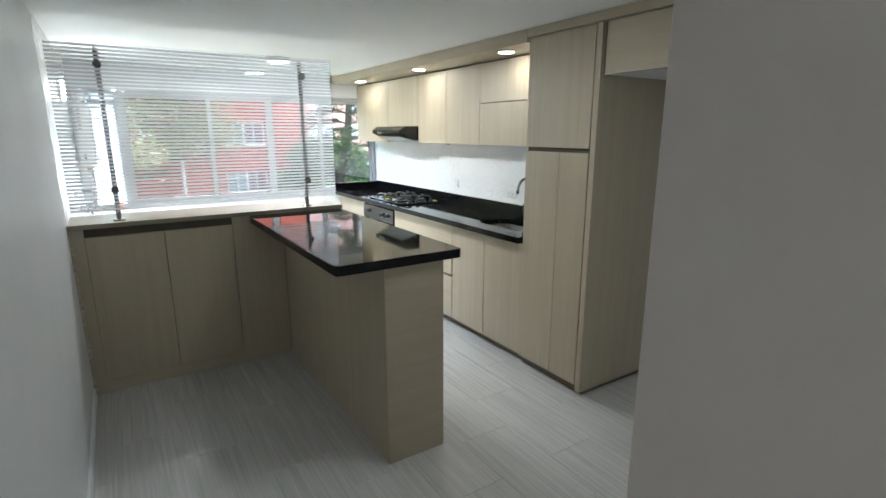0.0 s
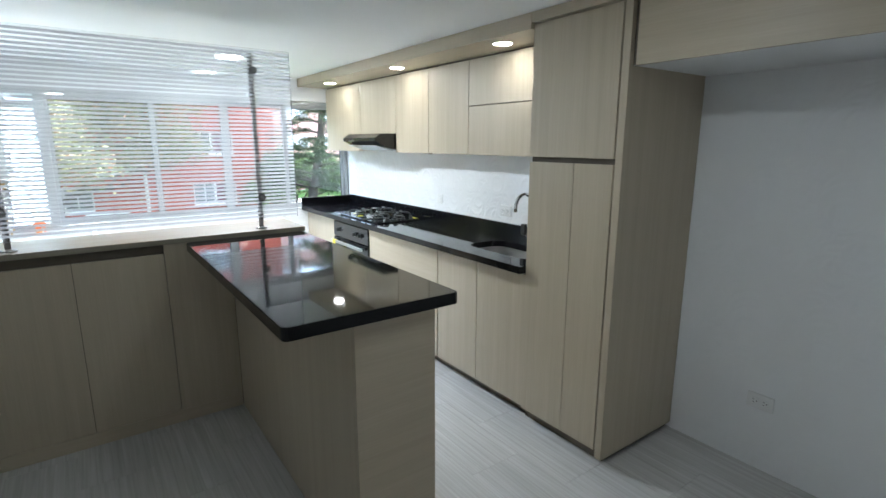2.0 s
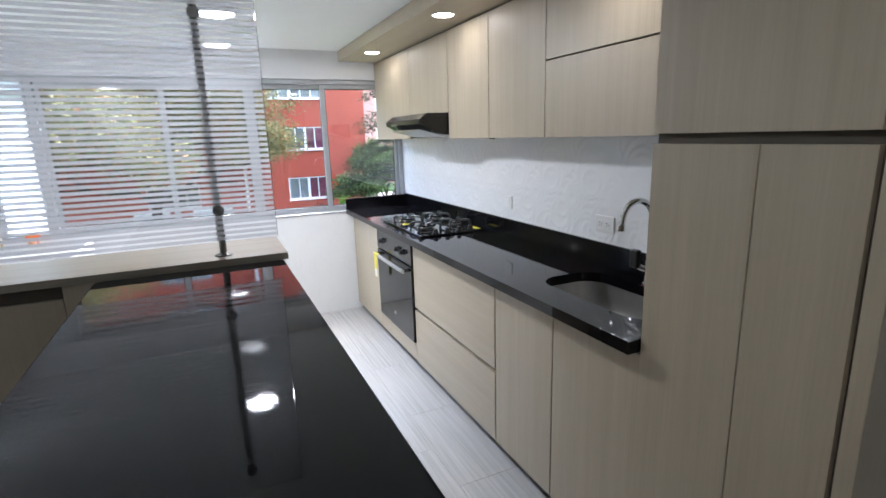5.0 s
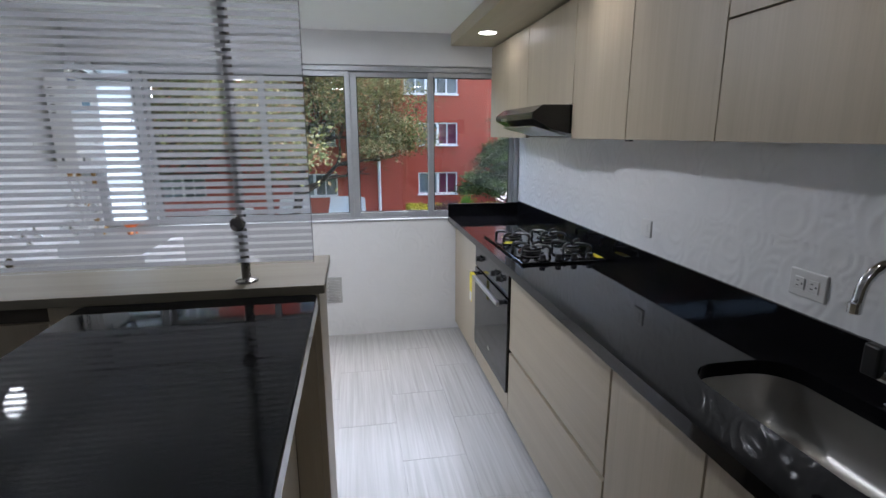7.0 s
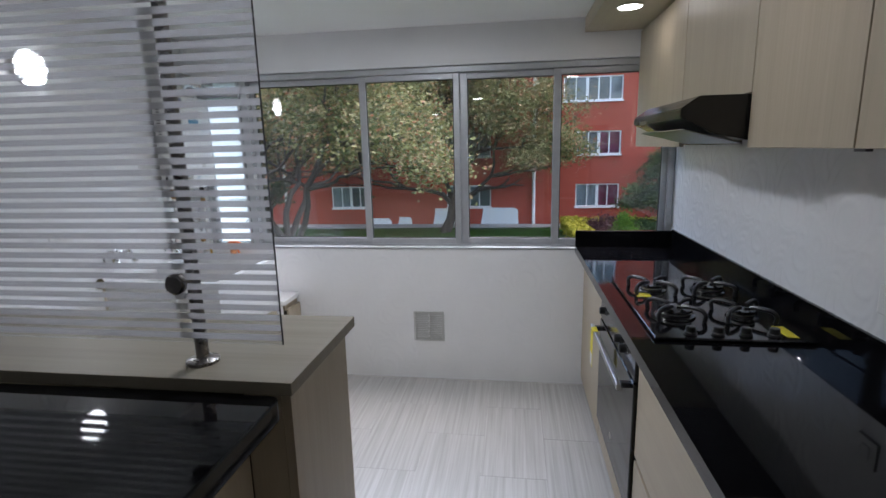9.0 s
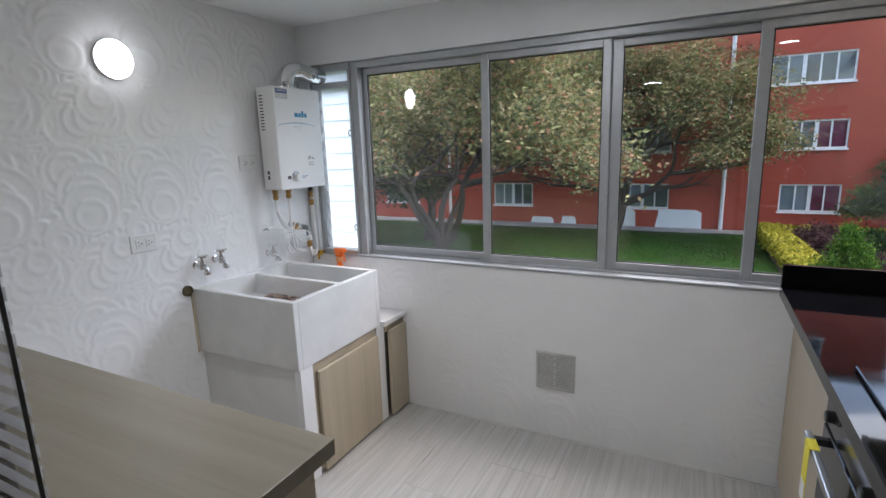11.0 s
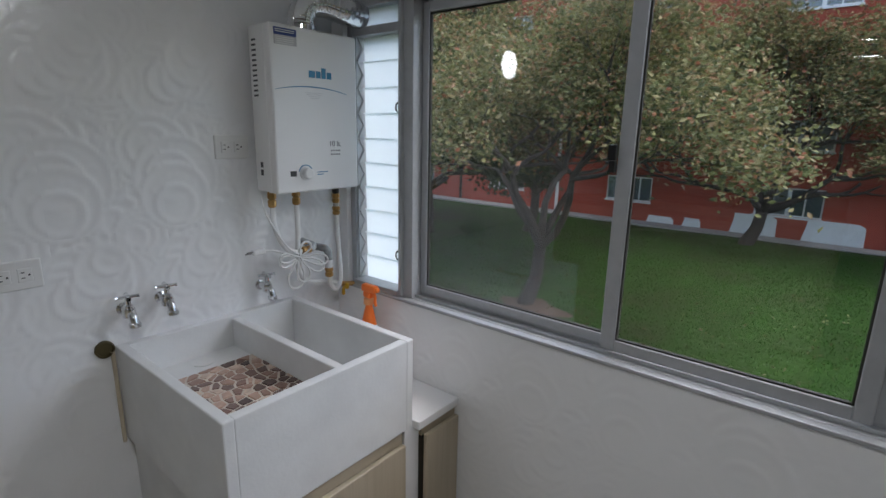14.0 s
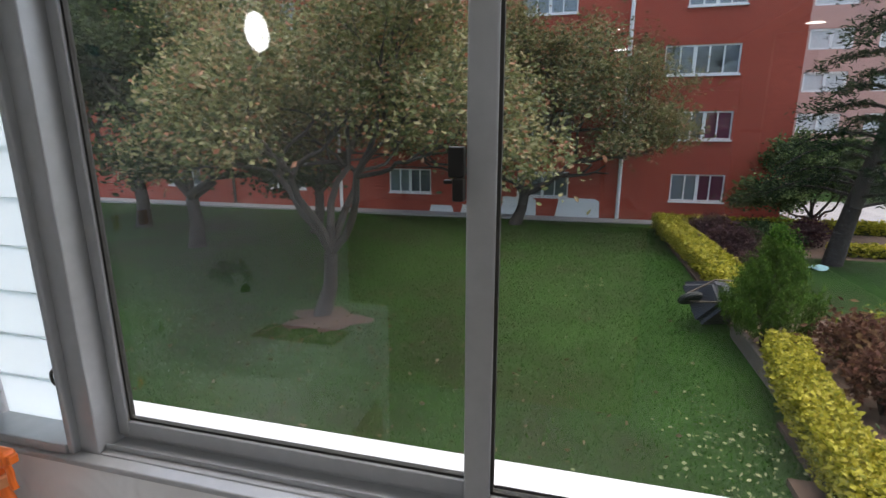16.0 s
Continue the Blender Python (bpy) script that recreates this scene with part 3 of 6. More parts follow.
wall_unit(5.205, 5.990, 1.480, [(5.205, 5.990, 1.474, 2.088)], "pale oak wall cabinet with one door beside the window")
wall_unit(4.575, 5.205, 1.632, [(4.575, 5.205, 1.632, 2.088)], "short pale oak wall cabinet above the cooker hood")
wide = wall_unit(3.608, 4.575, 1.480, [(4.09, 4.575, 1.474, 2.088), (3.608, 4.09, 1.474, 2.088)], "pale oak wall cabinet with two tall doors")
part("finger_pull", boxes((UX - 0.004, UX + 0.010, 4.06, 4.095, 1.468, 1.4735)), INK, wide)
wall_unit(2.755, 3.608, 1.480, [(2.757, 3.608, 1.474, 1.790), (2.757, 3.608, 1.796, 2.088)], "pale oak wall cabinet with two stacked flap doors")

# cooker hood
hood = thing("cooker_hood", (2.6, 4.89, 1.5), "slim black cooker hood under the wall cabinet", "hood")
prof = [(XR + 0.008, 1.628), (2.47, 1.628), (2.418, 1.592), (2.418, 1.566), (2.436, 1.558), (2.52, 1.515), (2.61, 1.497), (XR + 0.008, 1.495)]
bm = bmesh.new()
a = [bm.verts.new((x, 4.585, z)) for x, z in prof]
c = [bm.verts.new((x, 5.195, z)) for x, z in prof]
bm.faces.new(a)
bm.faces.new(list(reversed(c)))
for i in range(len(prof)):
    j = (i + 1) % len(prof)
    bm.faces.new((a[i], c[i], c[j], a[j]))
bmesh.ops.bevel(bm, geom=list(bm.edges), offset=0.003, segments=2, affect="EDGES")
part("body", bm, BLACK, hood)
bm = bmesh.new()
box(bm, -0.09, 0.09, -0.26, 0.26, -0.002, 0.002, 0.001, 1)
bmesh.ops.transform(bm, matrix=pose(2.528, 4.89, 1.5098, 0, 14.5, 0), verts=bm.verts)
part("filter", bm, STEEL, hood, "brushed metal grease filter")
part("switch_strip", boxes((2.4165, 2.4175, 4.98, 5.08, 1.562, 1.575)), STEEL, hood)

# downlights in the soffit
for sy in SPOTS:
    d = thing("downlight", (2.44, sy, 2.10), "round recessed warm downlight in the oak soffit", "light", "soffit downlights")
    bm = bmesh.new()
    lathe(bm, [(0.060, 2.0995), (0.060, 2.097), (0.052, 2.095), (0.050, 2.0995)], pose(2.44, sy, 0), 28)
    part("rim", bm, PLASTICWHITE, d)
    bm = bmesh.new()
    lathe(bm, [(0.050, 2.098), (0.050, 2.0955)], pose(2.44, sy, 0), 28)
    part("diffuser", bm, SPOTGLOW, d)

# ---- tall cabinet and fridge recess ----
tall = thing("tall_cabinet", (2.63, 2.49, 0), "tall pale oak pantry cabinet with two lower doors", "cabinet")
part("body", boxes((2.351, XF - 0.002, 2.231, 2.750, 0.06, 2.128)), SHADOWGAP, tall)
part("side_panel", boxes((2.326, XF - 0.002, 2.194, 2.230, 0.03, 2.128), bevel=0.002), WOOD_V, tall)
part("plinth", boxes((2.37, XF - 0.01, 2.215, 2.748, 0.0, 0.0595)), PLINTH, tall, "dark recessed plinth")
part("door", boxes((2.332, 2.350, 2.243, 2.458, 0.062, 1.458), bevel=0.0015), WOOD_V, tall)
part("door", boxes((2.332, 2.350, 2.461, 2.750, 0.062, 1.458), bevel=0.0015), WOOD_V, tall)
part("upper_door", boxes((2.332, 2.350, 2.243, 2.750, 1.484, 2.125), bevel=0.0015), WOOD_V, tall)

fcab = thing("fridge_cabinet", (2.63, 1.5, 1.866), "pale oak overhead cabinet across the fridge recess", "cabinet")
part("body", boxes((2.353, XF - 0.002, 0.73, 2.192, 1.869, 2.128)), WHITE, fcab)
# added dark sheet stands in for shade beside the fridge door
part("recess", boxes((2.3515, 2.3525, 2.150, 2.192, 1.870, 2.128)), SHADOWGAP, fcab)
part("door", boxes((2.332, 2.350, 0.735, 2.168, 1.866, 2.125), bevel=0.0015), WOOD_Y, fcab)

# ---- peninsula ----
IX0, IX1, IY0, IY1 = 0.843, 1.484, 2.238, 3.798
pen = thing("peninsula", (1.24, 3.0, 0), "pale oak peninsula base under the black bar top", "counter")
part("side_panel", boxes((1.072, 1.090, 2.272, 3.826, 0.0, 0.984), bevel=0.0012), WOOD_V, pen)
part("front_panel", boxes((1.072, 1.385, 2.252, 2.2715, 0.0, 0.984), bevel=0.0012), WOOD_H, pen)
part("side_panel", boxes((1.367, 1.385, 2.272, 3.826, 0.0, 0.984), bevel=0.0012), WOOD_V, pen)
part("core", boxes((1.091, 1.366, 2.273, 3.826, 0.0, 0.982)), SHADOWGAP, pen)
bm = rounded_slab(IX0, IX1, IY0, IY1, 0.985, 1.03, 0.022, 0.004)
part("bar_top", bm, GRANITE, pen, "polished black granite top with rounded corners", False)

# ---- low bar cabinet with the glass screen ----
bar = thing("bar_cabinet", (0.7, 4.0, 0), "low pale oak cabinet dividing kitchen and laundry", "cabinet")
part("body", boxes((XL, 1.465, 3.848, 4.160, 0.0, 1.027)), SHADOWGAP, bar)
part("plinth", boxes((XL + 0.03, 1.071, 3.83, 3.847, 0.0, 0.072), bevel=0.001), WOOD_H, bar)
part("stile", boxes((XL, -0.068, 3.828, 3.847, 0.0, 1.027), bevel=0.001), WOOD_V, bar)
part("door", boxes((-0.066, 0.339, 3.829, 3.847, 0.075, 0.975), bevel=0.0012), WOOD_V, bar)
part("door", boxes((0.342, 0.738, 3.829, 3.847, 0.075, 0.975), bevel=0.0012), WOOD_V, bar)
part("filler_panel", boxes((0.741, 1.071, 3.828, 3.847, 0.0735, 1.027), bevel=0.0012), WOOD_V, bar)
part("end_panel", boxes((1.466, 1.486, 3.83, 4.162, 0.0, 1.027), bevel=0.0012), WOOD_V, bar)
part("front_strip", boxes((1.386, 1.4655, 3.829, 3.847, 0.0, 1.027), bevel=0.001), WOOD_V, bar)
part("back_panel", boxes((XL, 1.465, 4.161, 4.172, 0.0, 1.027), bevel=0.001), WOOD_V, bar)
FILLER = plain("rough_beige_filler", (0.50, 0.45, 0.37), 0.9, var=0.3, scale=40, relief=0.6, fine=60)
flake = np.random.default_rng(31)
zf = 0.03
while zf < 0.98:
    hf = flake.uniform(0.02, 0.07)
    if flake.random() < 0.85:
        part("filler", boxes((XL, XL + flake.uniform(0.008, 0.026), 3.8265 - flake.uniform(0.002, 0.008), 3.8275, zf, min(zf + hf, 1.02)), bevel=0.0018), FILLER, bar)
    zf += hf * flake.uniform(1.02, 1.15)
part("top", boxes((XL + 0.001, 1.504, 3.80, 4.193, 1.0285, 1.056), bevel=0.0015), WOOD_TOP, bar, "greyish oak top board")

screen = thing("glass_screen", (0.7, 3.85, 1.04), "glass screen with frosted stripes on two steel posts", "screen")
sh = part("glass_sheet", boxes((XL + 0.008, 1.474, 3.836, 3.844, 1.118, 2.056)), SHEET, screen)
sh.visible_shadow = False
part("glass_edge", boxes((1.4742, 1.4758, 3.8383, 3.8417, 1.118, 2.056)), INK, screen, "dark polished glass edge")
N_STRIPES = 45
pitch = (2.050 - 1.120) / N_STRIPES
stripe_me = None
for i in range(N_STRIPES):
    if stripe_me is None:
        s = part("frosted_stripe", boxes((-0.792, 0.792, -0.0004, 0.0004, -pitch * 0.30, pitch * 0.30)), STRIPE, screen)
        stripe_me = s.data
    else:
        s = new("frosted_stripe", stripe_me)
        s.parent, s.matrix_parent_inverse = screen, BASE[screen]
    s.location = (0.681, 3.8448, 1.120 + pitch * (i + 0.5))
for px in (0.118, 1.268):
    bm = bmesh.new()
    lathe(bm, [(0.034, 1.0562), (0.034, 1.062), (0.028, 1.065), (0.0135, 1.068), (0.0135, 2.03), (0.011, 2.034)], pose(px, 3.882, 0), 20)
    post = part("post", bm, DARKSTEEL, screen, "round dark steel post")
    for cz in (1.243, 1.94):
        bm = bmesh.new()
        lathe(bm, [(0.017, 0), (0.021, 0.003), (0.021, 0.013), (0.017, 0.016)], pose(px, 3.8355, cz, 90, 0, 0), 18)
        tube(bm, [(px, 3.8455, cz), (px, 3.882, cz)], 0.008, 8)
        part("clamp", bm, DARKSTEEL, post)


# ---- ceiling and wall lights ----
# the third, in the corridor, is an added unseen lamp that brightens its walls
for lx, ly in ((1.385, 4.79), (1.41, 1.95), (0.30, -1.3)):
    d = thing("ceiling_light", (lx, ly, CEIL), "round white surface ceiling light, lit", "light", "ceiling lights")
    bm = bmesh.new()
    lathe(bm, [(0.098, CEIL - 0.0005), (0.098, CEIL - 0.036), (0.094, CEIL - 0.039), (0.088, CEIL - 0.036)], pose(lx, ly, 0), 32)
    part("housing", bm, PLASTICWHITE, d)
    bm = bmesh.new()
    lathe(bm, [(0.088, CEIL - 0.036), (0.087, CEIL - 0.0405)], pose(lx, ly, 0), 32)
    part("diffuser", bm, LAMPGLOW, d)
d = thing("wall_light", (XL, 4.935, 1.866), "round white wall light glowing on relief tiles", "light")
m = pose(XL, 4.935, 1.866, 0, 90, 0)
bm = bmesh.new()
lathe(bm, [(0.074, 0.0), (0.076, 0.016), (0.0755, 0.025), (0.0715, 0.025)], m, 32)
part("housing", bm, PLASTICWHITE, d)
bm = bmesh.new()
lathe(bm, [(0.072, 0.0245), (0.074, 0.027), (0.0735, 0.032), (0.070, 0.037), (0.06, 0.040), (0.03, 0.041)], m, 32)
part("diffuser", bm, LAMPGLOW, d)


# ---- laundry sink ----
LX, LY0, LY1 = 0.49, 5.155, 5.780
lav = thing("laundry_sink", (0.19, 5.47, 0), "white painted concrete laundry sink with two basins", "sink")
t = 0.03
part("end_wall", boxes((XL, LX, LY0, LY0 + t, 0.555, 0.866), bevel=0.004), CEMENT, lav)
part("end_wall", boxes((XL, LX, LY1 - t, LY1, 0.555, 0.866), bevel=0.004), CEMENT, lav)
part("front_wall", boxes((LX - t, LX, LY0 + t - 0.001, LY1 - t + 0.001, 0.555, 0.8655), bevel=0.003), CEMENT, lav)
part("back_wall", boxes((XL, XL + t, LY0 + t - 0.001, LY1 - t + 0.001, 0.555, 0.8655), bevel=0.003), CEMENT, lav)
part("divider", boxes((XL + t, LX - t, 5.505, 5.535, 0.57, 0.855), bevel=0.004), CEMENT, lav)
part("basin_floor", boxes((XL + t - 0.001, LX - t + 0.001, LY0 + t, LY1 - t, 0.556, 0.60)), CEMENT, lav)
bm = bmesh.new()
box(bm, XL + t, LX - t, LY0 + t, 5.505, 0.60, 0.757)
part("washboard_bed", bm, CEMENT, lav)
bm = bmesh.new()
lathe(bm, [(0.032, 0.7572), (0.034, 0.761), (0.026, 0.7605), (0.004, 0.760)], pose(-0.055, 5.37, 0), 22)
part("drain", bm, PLASTICWHITE, lav, "white plastic drain cover")
# mosaic of broken stone on the washboard
STONE = by_object_mat("broken_stone_mosaic", [(0.0, (0.08, 0.05, 0.045)), (0.3, (0.19, 0.11, 0.09)), (0.55, (0.38, 0.23, 0.17)), (0.8, (0.55, 0.38, 0.29)), (1.0, (0.66, 0.56, 0.46))], 0.35)
part("mosaic_bed", boxes((0.008, LX - t - 0.001, LY0 + t + 0.001, 5.504, 0.7572, 0.7595)), plain("beige_mortar", (0.58, 0.52, 0.45), 0.7), lav)
rng = np.random.default_rng(5)
cells = [(0.008 + 0.0348 * (i + 0.5) + rng.uniform(-0.014, 0.014), LY0 + t + 0.034 * (j + 0.5) + (0.017 if i % 2 else 0) + rng.uniform(-0.014, 0.014)) for i in range(13) for j in range(10)]
for cx, cy in cells:
    near = sorted(((ox - cx) ** 2 + (oy - cy) ** 2, ox, oy) for ox, oy in cells if (ox, oy) != (cx, cy))[:10]
    poly = [(cx + 0.036 * math.cos(a), cy + 0.036 * math.sin(a)) for a in np.linspace(0, 2 * math.pi, 11)[:-1]]
    for _, ox, oy in near:
        mx, my, nx, ny = (cx + ox) / 2, (cy + oy) / 2, ox - cx, oy - cy
        ln = math.hypot(nx, ny)
        nx, ny = nx / ln, ny / ln
        mx, my = mx - nx * 0.0032, my - ny * 0.0032
        cut = []
        for (ax, ay), (bx, by) in zip(poly, poly[1:] + poly[:1]):
            da, db = (ax - mx) * nx + (ay - my) * ny, (bx - mx) * nx + (by - my) * ny
            if da <= 0:
                cut.append((ax, ay))
            if da * db < 0:
                k = da / (da - db)
                cut.append((ax + (bx - ax) * k, ay + (by - ay) * k))
        poly = cut
    poly = [(min(max(px, 0.010), LX - t - 0.003), min(max(py, LY0 + t + 0.003), 5.502)) for px, py in poly]
    area = abs(sum(ax * by - bx * ay for (ax, ay), (bx, by) in zip(poly, poly[1:] + poly[:1]))) / 2
    if len(poly) < 3 or area < 8e-5:
        continue
    bm = bmesh.new()
    lo = [bm.verts.new((px, py, 0.7596)) for px, py in poly]
    hi = [bm.verts.new((cx + (px - cx) * 0.90, cy + (py - cy) * 0.90, 0.7625)) for px, py in poly]
    bm.faces.new(hi)
    for i in range(len(poly)):
        j = (i + 1) % len(poly)
        bm.faces.new((lo[i], lo[j], hi[j], hi[i]))
    part("stone", bm, STONE, lav, "", False)

# the walled base and its doors
part("side_wall", boxes((XL, LX - 0.015, 5.172, 5.20, 0.0, 0.5545), bevel=0.002), CEMENT, lav, "white painted base wall")
part("pier", boxes((LX - 0.04, LX - 0.004, 5.166, 5.245, 0.0, 0.5545), bevel=0.002), TILE_WHITE, lav, "white tiled pier")
part("pier", boxes((LX - 0.04, LX - 0.004, 5.745, 5.815, 0.0, 0.5545), bevel=0.002), TILE_WHITE, lav, "white tiled pier")
part("inner_board", boxes((LX - 0.035, LX - 0.03, 5.245, 5.745, 0.0, 0.5545)), WOOD_V, lav)
part("frame", boxes((LX - 0.029, LX - 0.012, 5.246, 5.744, 0.505, 0.553), (LX - 0.029, LX - 0.012, 5.246, 5.272, 0.02, 0.504), bevel=0.001), WOOD_Y, lav)


def panel_door(y0, y1, z0, z1, x, parent):
    """A small overlay door with bevelled edges and a strip for the fingers."""
    d = part("door", boxes((x, x + 0.019, y0, y1, z0, z1), bevel=0.004), WOOD_V, parent)
    return d


panel_door(5.268, 5.738, 0.015, 0.512, LX - 0.008, lav)
corner_unit = thing("corner_cabinet", (0.25, 5.9, 0), "narrow oak-door cabinet with white ledge beside the laundry sink", "cabinet")
part("body", boxes((XL + 0.001, LX - 0.012, 5.816, 5.998, 0.0, 0.545)), SHADOWGAP, corner_unit)
panel_door(5.822, 5.994, 0.015, 0.512, LX + 0.010, corner_unit)
part("frame", boxes((LX - 0.011, LX + 0.006, 5.817, 5.998, 0.505, 0.545), bevel=0.001), WOOD_Y, corner_unit)
part("ledge", boxes((XL + 0.001, LX + 0.024, 5.784, 5.998, 0.5465, 0.578), bevel=0.004), TILE_WHITE, corner_unit, "white tiled ledge")

# round overflow hole in the wall
bm = bmesh.new()
lathe(bm, [(0.026, 0), (0.026, 0.010), (0.022, 0.012), (0.02, 0.006), (0.001, 0.005)], pose(XL, 5.128, 0.862, 0, 90, 0), 22)
solid("pipe_socket", bm, plain("old_bronze", (0.07, 0.055, 0.02), 0.5, 0.3), "dark bronze pipe socket in the tiled wall", "pipe")
bm = bmesh.new()
tube(bm, [(XL + 0.006, 5.147, 0.85), (XL + 0.006, 5.147, 0.55)], 0.006, 8)
solid("sealant_bead", bm, plain("beige_sealant", (0.52, 0.45, 0.34), 0.6), "beige sealant bead beside the laundry sink", "sealant")


# laundry taps
def wall_tap(y, z):
    tp = thing("wall_tap", (XL, y, z), "chrome wall tap with cross handle above the laundry sink", "tap", "laundry taps")
    bm = bmesh.new()
    lathe(bm, [(0.019, 0), (0.019, 0.004), (0.012, 0.008), (0.011, 0.03)], pose(XL, y, z, 0, 90, 0), 16)
    part("flange", bm, CHROME, tp)
    bm = bmesh.new()
    tube(bm, smooth_path([(XL + 0.025, y, z), (XL + 0.048, y, z - 0.001), (XL + 0.066, y + 0.002, z - 0.010), (XL + 0.074, y + 0.003, z - 0.03)], 5), 0.0125, 12)
    lathe(bm, [(0.012, -0.041), (0.0165, -0.039), (0.0165, -0.029), (0.0125, -0.026)], pose(XL + 0.074, y + 0.003, z), 16)
    lathe(bm, [(0.010, -0.019), (0.0165, -0.014), (0.0185, 0.0), (0.0165, 0.012), (0.010, 0.016)], pose(XL + 0.048, y, z), 16)
    part("spout", bm, CHROME, tp)
    bm = bmesh.new()
    lathe(bm, [(0.014, 0.0), (0.014, 0.012), (0.008, 0.016), (0.007, 0.036), (0.009, 0.040), (0.005, 0.045)], pose(XL + 0.048, y, z + 0.008), 14)
    part("spindle", bm, CHROME, tp)
    for a in (78, 168):
        bm = bmesh.new()
        ca, sa = math.cos(radians(a)) * 0.03, math.sin(radians(a)) * 0.03
        hx, hz = XL + 0.048, z + 0.046
        tube(bm, [(hx - ca, y - sa, hz), (hx - ca * 0.8, y - sa * 0.8, hz), (hx, y, hz), (hx + ca * 0.8, y + sa * 0.8, hz), (hx + ca, y + sa, hz)], 0.005, 8, [0.0065, 0.0045, 0.006, 0.0045, 0.0065])
        part("handle_bar", bm, CHROME, tp)


wall_tap(5.19, 0.972)
wall_tap(5.297, 0.981)
wall_tap(5.637, 0.943)


# sockets and switches
def plate(name, m, w, h, label, slots=2):
    """A wall plate in the local xz plane, facing local -y."""
    o = thing(name, m.translation, label, "socket" if slots > 0 else "switch")
    bm = bmesh.new()
    box(bm, -w / 2, w / 2, -0.009, 0, -h / 2, h / 2, 0.004)
    bmesh.ops.transform(bm, matrix=m, verts=bm.verts)
    part("plate", bm, PLASTICWHITE, o)
    for s in range(max(slots, 1)):
        cx = (s - (max(slots, 1) - 1) / 2) * w * 0.38
        bm = bmesh.new()
        box(bm, cx - 0.016, cx + 0.016, -0.0115, -0.009, -0.018, 0.018, 0.002)
        bmesh.ops.transform(bm, matrix=m, verts=bm.verts)
        part("insert", bm, PLASTICWHITE, o)
        if slots > 0:
            bm = bmesh.new()
            # pin holes as raised dark strips, their shade in the colour
            for dz in (-0.007, 0.007):
                box(bm, cx - 0.009, cx - 0.001, -0.0122, -0.0114, dz - 0.0013, dz + 0.0013)
            box(bm, cx + 0.006, cx + 0.0105, -0.0122, -0.0114, -0.0025, 0.0025)
            bmesh.ops.transform(bm, matrix=m, verts=bm.verts)
            part("slots", bm, INK, o)
    return o


WEST, EAST = 90, -90
plate("wall_socket", pose(XL, 4.956, 1.122, 0, 0, WEST), 0.118, 0.078, "white double wall socket on relief tiles")
plate("wall_socket", pose(XL, 5.565, 1.437, 0, 0, WEST), 0.118, 0.078, "white double wall socket beside the water heater")
plate("wall_switch", pose(XR, 4.262, 1.10, 0, 0, EAST), 0.075, 0.075, "small white switch plate above the worktop", 0)
plate("wall_socket", pose(XR, 3.46, 1.085, 0, 0, EAST), 0.118, 0.078, "white double socket above the worktop")
plate("wall_socket", pose(XF - 0.007, 1.762, 0.346, 0, 0, EAST), 0.118, 0.075, "white double socket low in the fridge recess")

# floor-level gas vent
vent = thing("wall_vent", (1.384, YW, 0.36), "square grey plastic vent grille in the white wall", "vent")
part("frame", boxes((1.285, 1.298, YW - 0.010, YW + 0.010, 0.263, 0.461), (1.470, 1.483, YW - 0.010, YW + 0.010, 0.263, 0.461), (1.298, 1.470, YW - 0.010, YW + 0.010, 0.448, 0.461), (1.298, 1.470, YW - 0.010, YW + 0.010, 0.263, 0.276), (1.379, 1.389, YW - 0.008, YW + 0.010, 0.276, 0.448), bevel=0.002), VENTGREY, vent)
# dark sheet behind the slats; the duct's shade is put into its colour
part("backing", boxes((1.298, 1.470, YW + 0.006, YW + 0.0115, 0.276, 0.448)), INK, vent)
for k in range(14):
    bm = bmesh.new()
    for xa, xb in ((1.299, 1.379), (1.389, 1.469)):
        box(bm, xa, xb, YW - 0.006, YW + 0.004, 0.2785 + k * 0.0122, 0.2865 + k * 0.0122)
    part("slat", bm, VENTGREY, vent, "", False)
for k in range(5):
    part("latch", boxes((1.381, 1.387, YW - 0.0095, YW - 0.0081, 0.29 + k * 0.034, 0.306 + k * 0.034)), PLASTICWHITE, vent)

# ---- gas water heater ----
HX0, HX1, HY0, HY1, HZ0, HZ1 = -0.098, 0.018, 5.634, 5.979, 1.288, 1.82
heater = thing("water_heater", (-0.05, 5.787, HZ0), "white wall-hung gas water heater with round dial", "water heater")
part("case", boxes((HX0, HX1 - 0.03, HY0 - 0.006, HY1, HZ0 + 0.004, HZ1 - 0.004), bevel=0.004), ENAMELWHITE, heater)
part("wall_bracket", boxes((XL + 0.001, HX0 + 0.002, HY0 + 0.05, HY1 - 0.05, HZ1 - 0.09, HZ1 - 0.05), (XL + 0.001, HX0 + 0.002, HY0 + 0.05, HY1 - 0.05, HZ0 + 0.05, HZ0 + 0.09)), STEEL, heater)
part("cover", boxes((HX1 - 0.06, HX1, HY0 - 0.004, HY1 + 0.002, HZ0, HZ1), bevel=0.007), ENAMELWHITE, heater)
# slots are thin dark strips with the shade of the openings painted in
for k in range(12):
    part("side_slot", boxes((HX0 + 0.018, HX0 + 0.042, HY0 - 0.0068, HY0 - 0.006, 1.60 + k * 0.0155, 1.606 + k * 0.0155)), INK, heater)
part("side_slot", boxes((HX0 + 0.03, HX0 + 0.045, HY0 - 0.0068, HY0 - 0.006, 1.345, 1.365), (HX0 + 0.03, HX0 + 0.045, HY0 - 0.0068, HY0 - 0.006, 1.372, 1.39)), INK, heater)
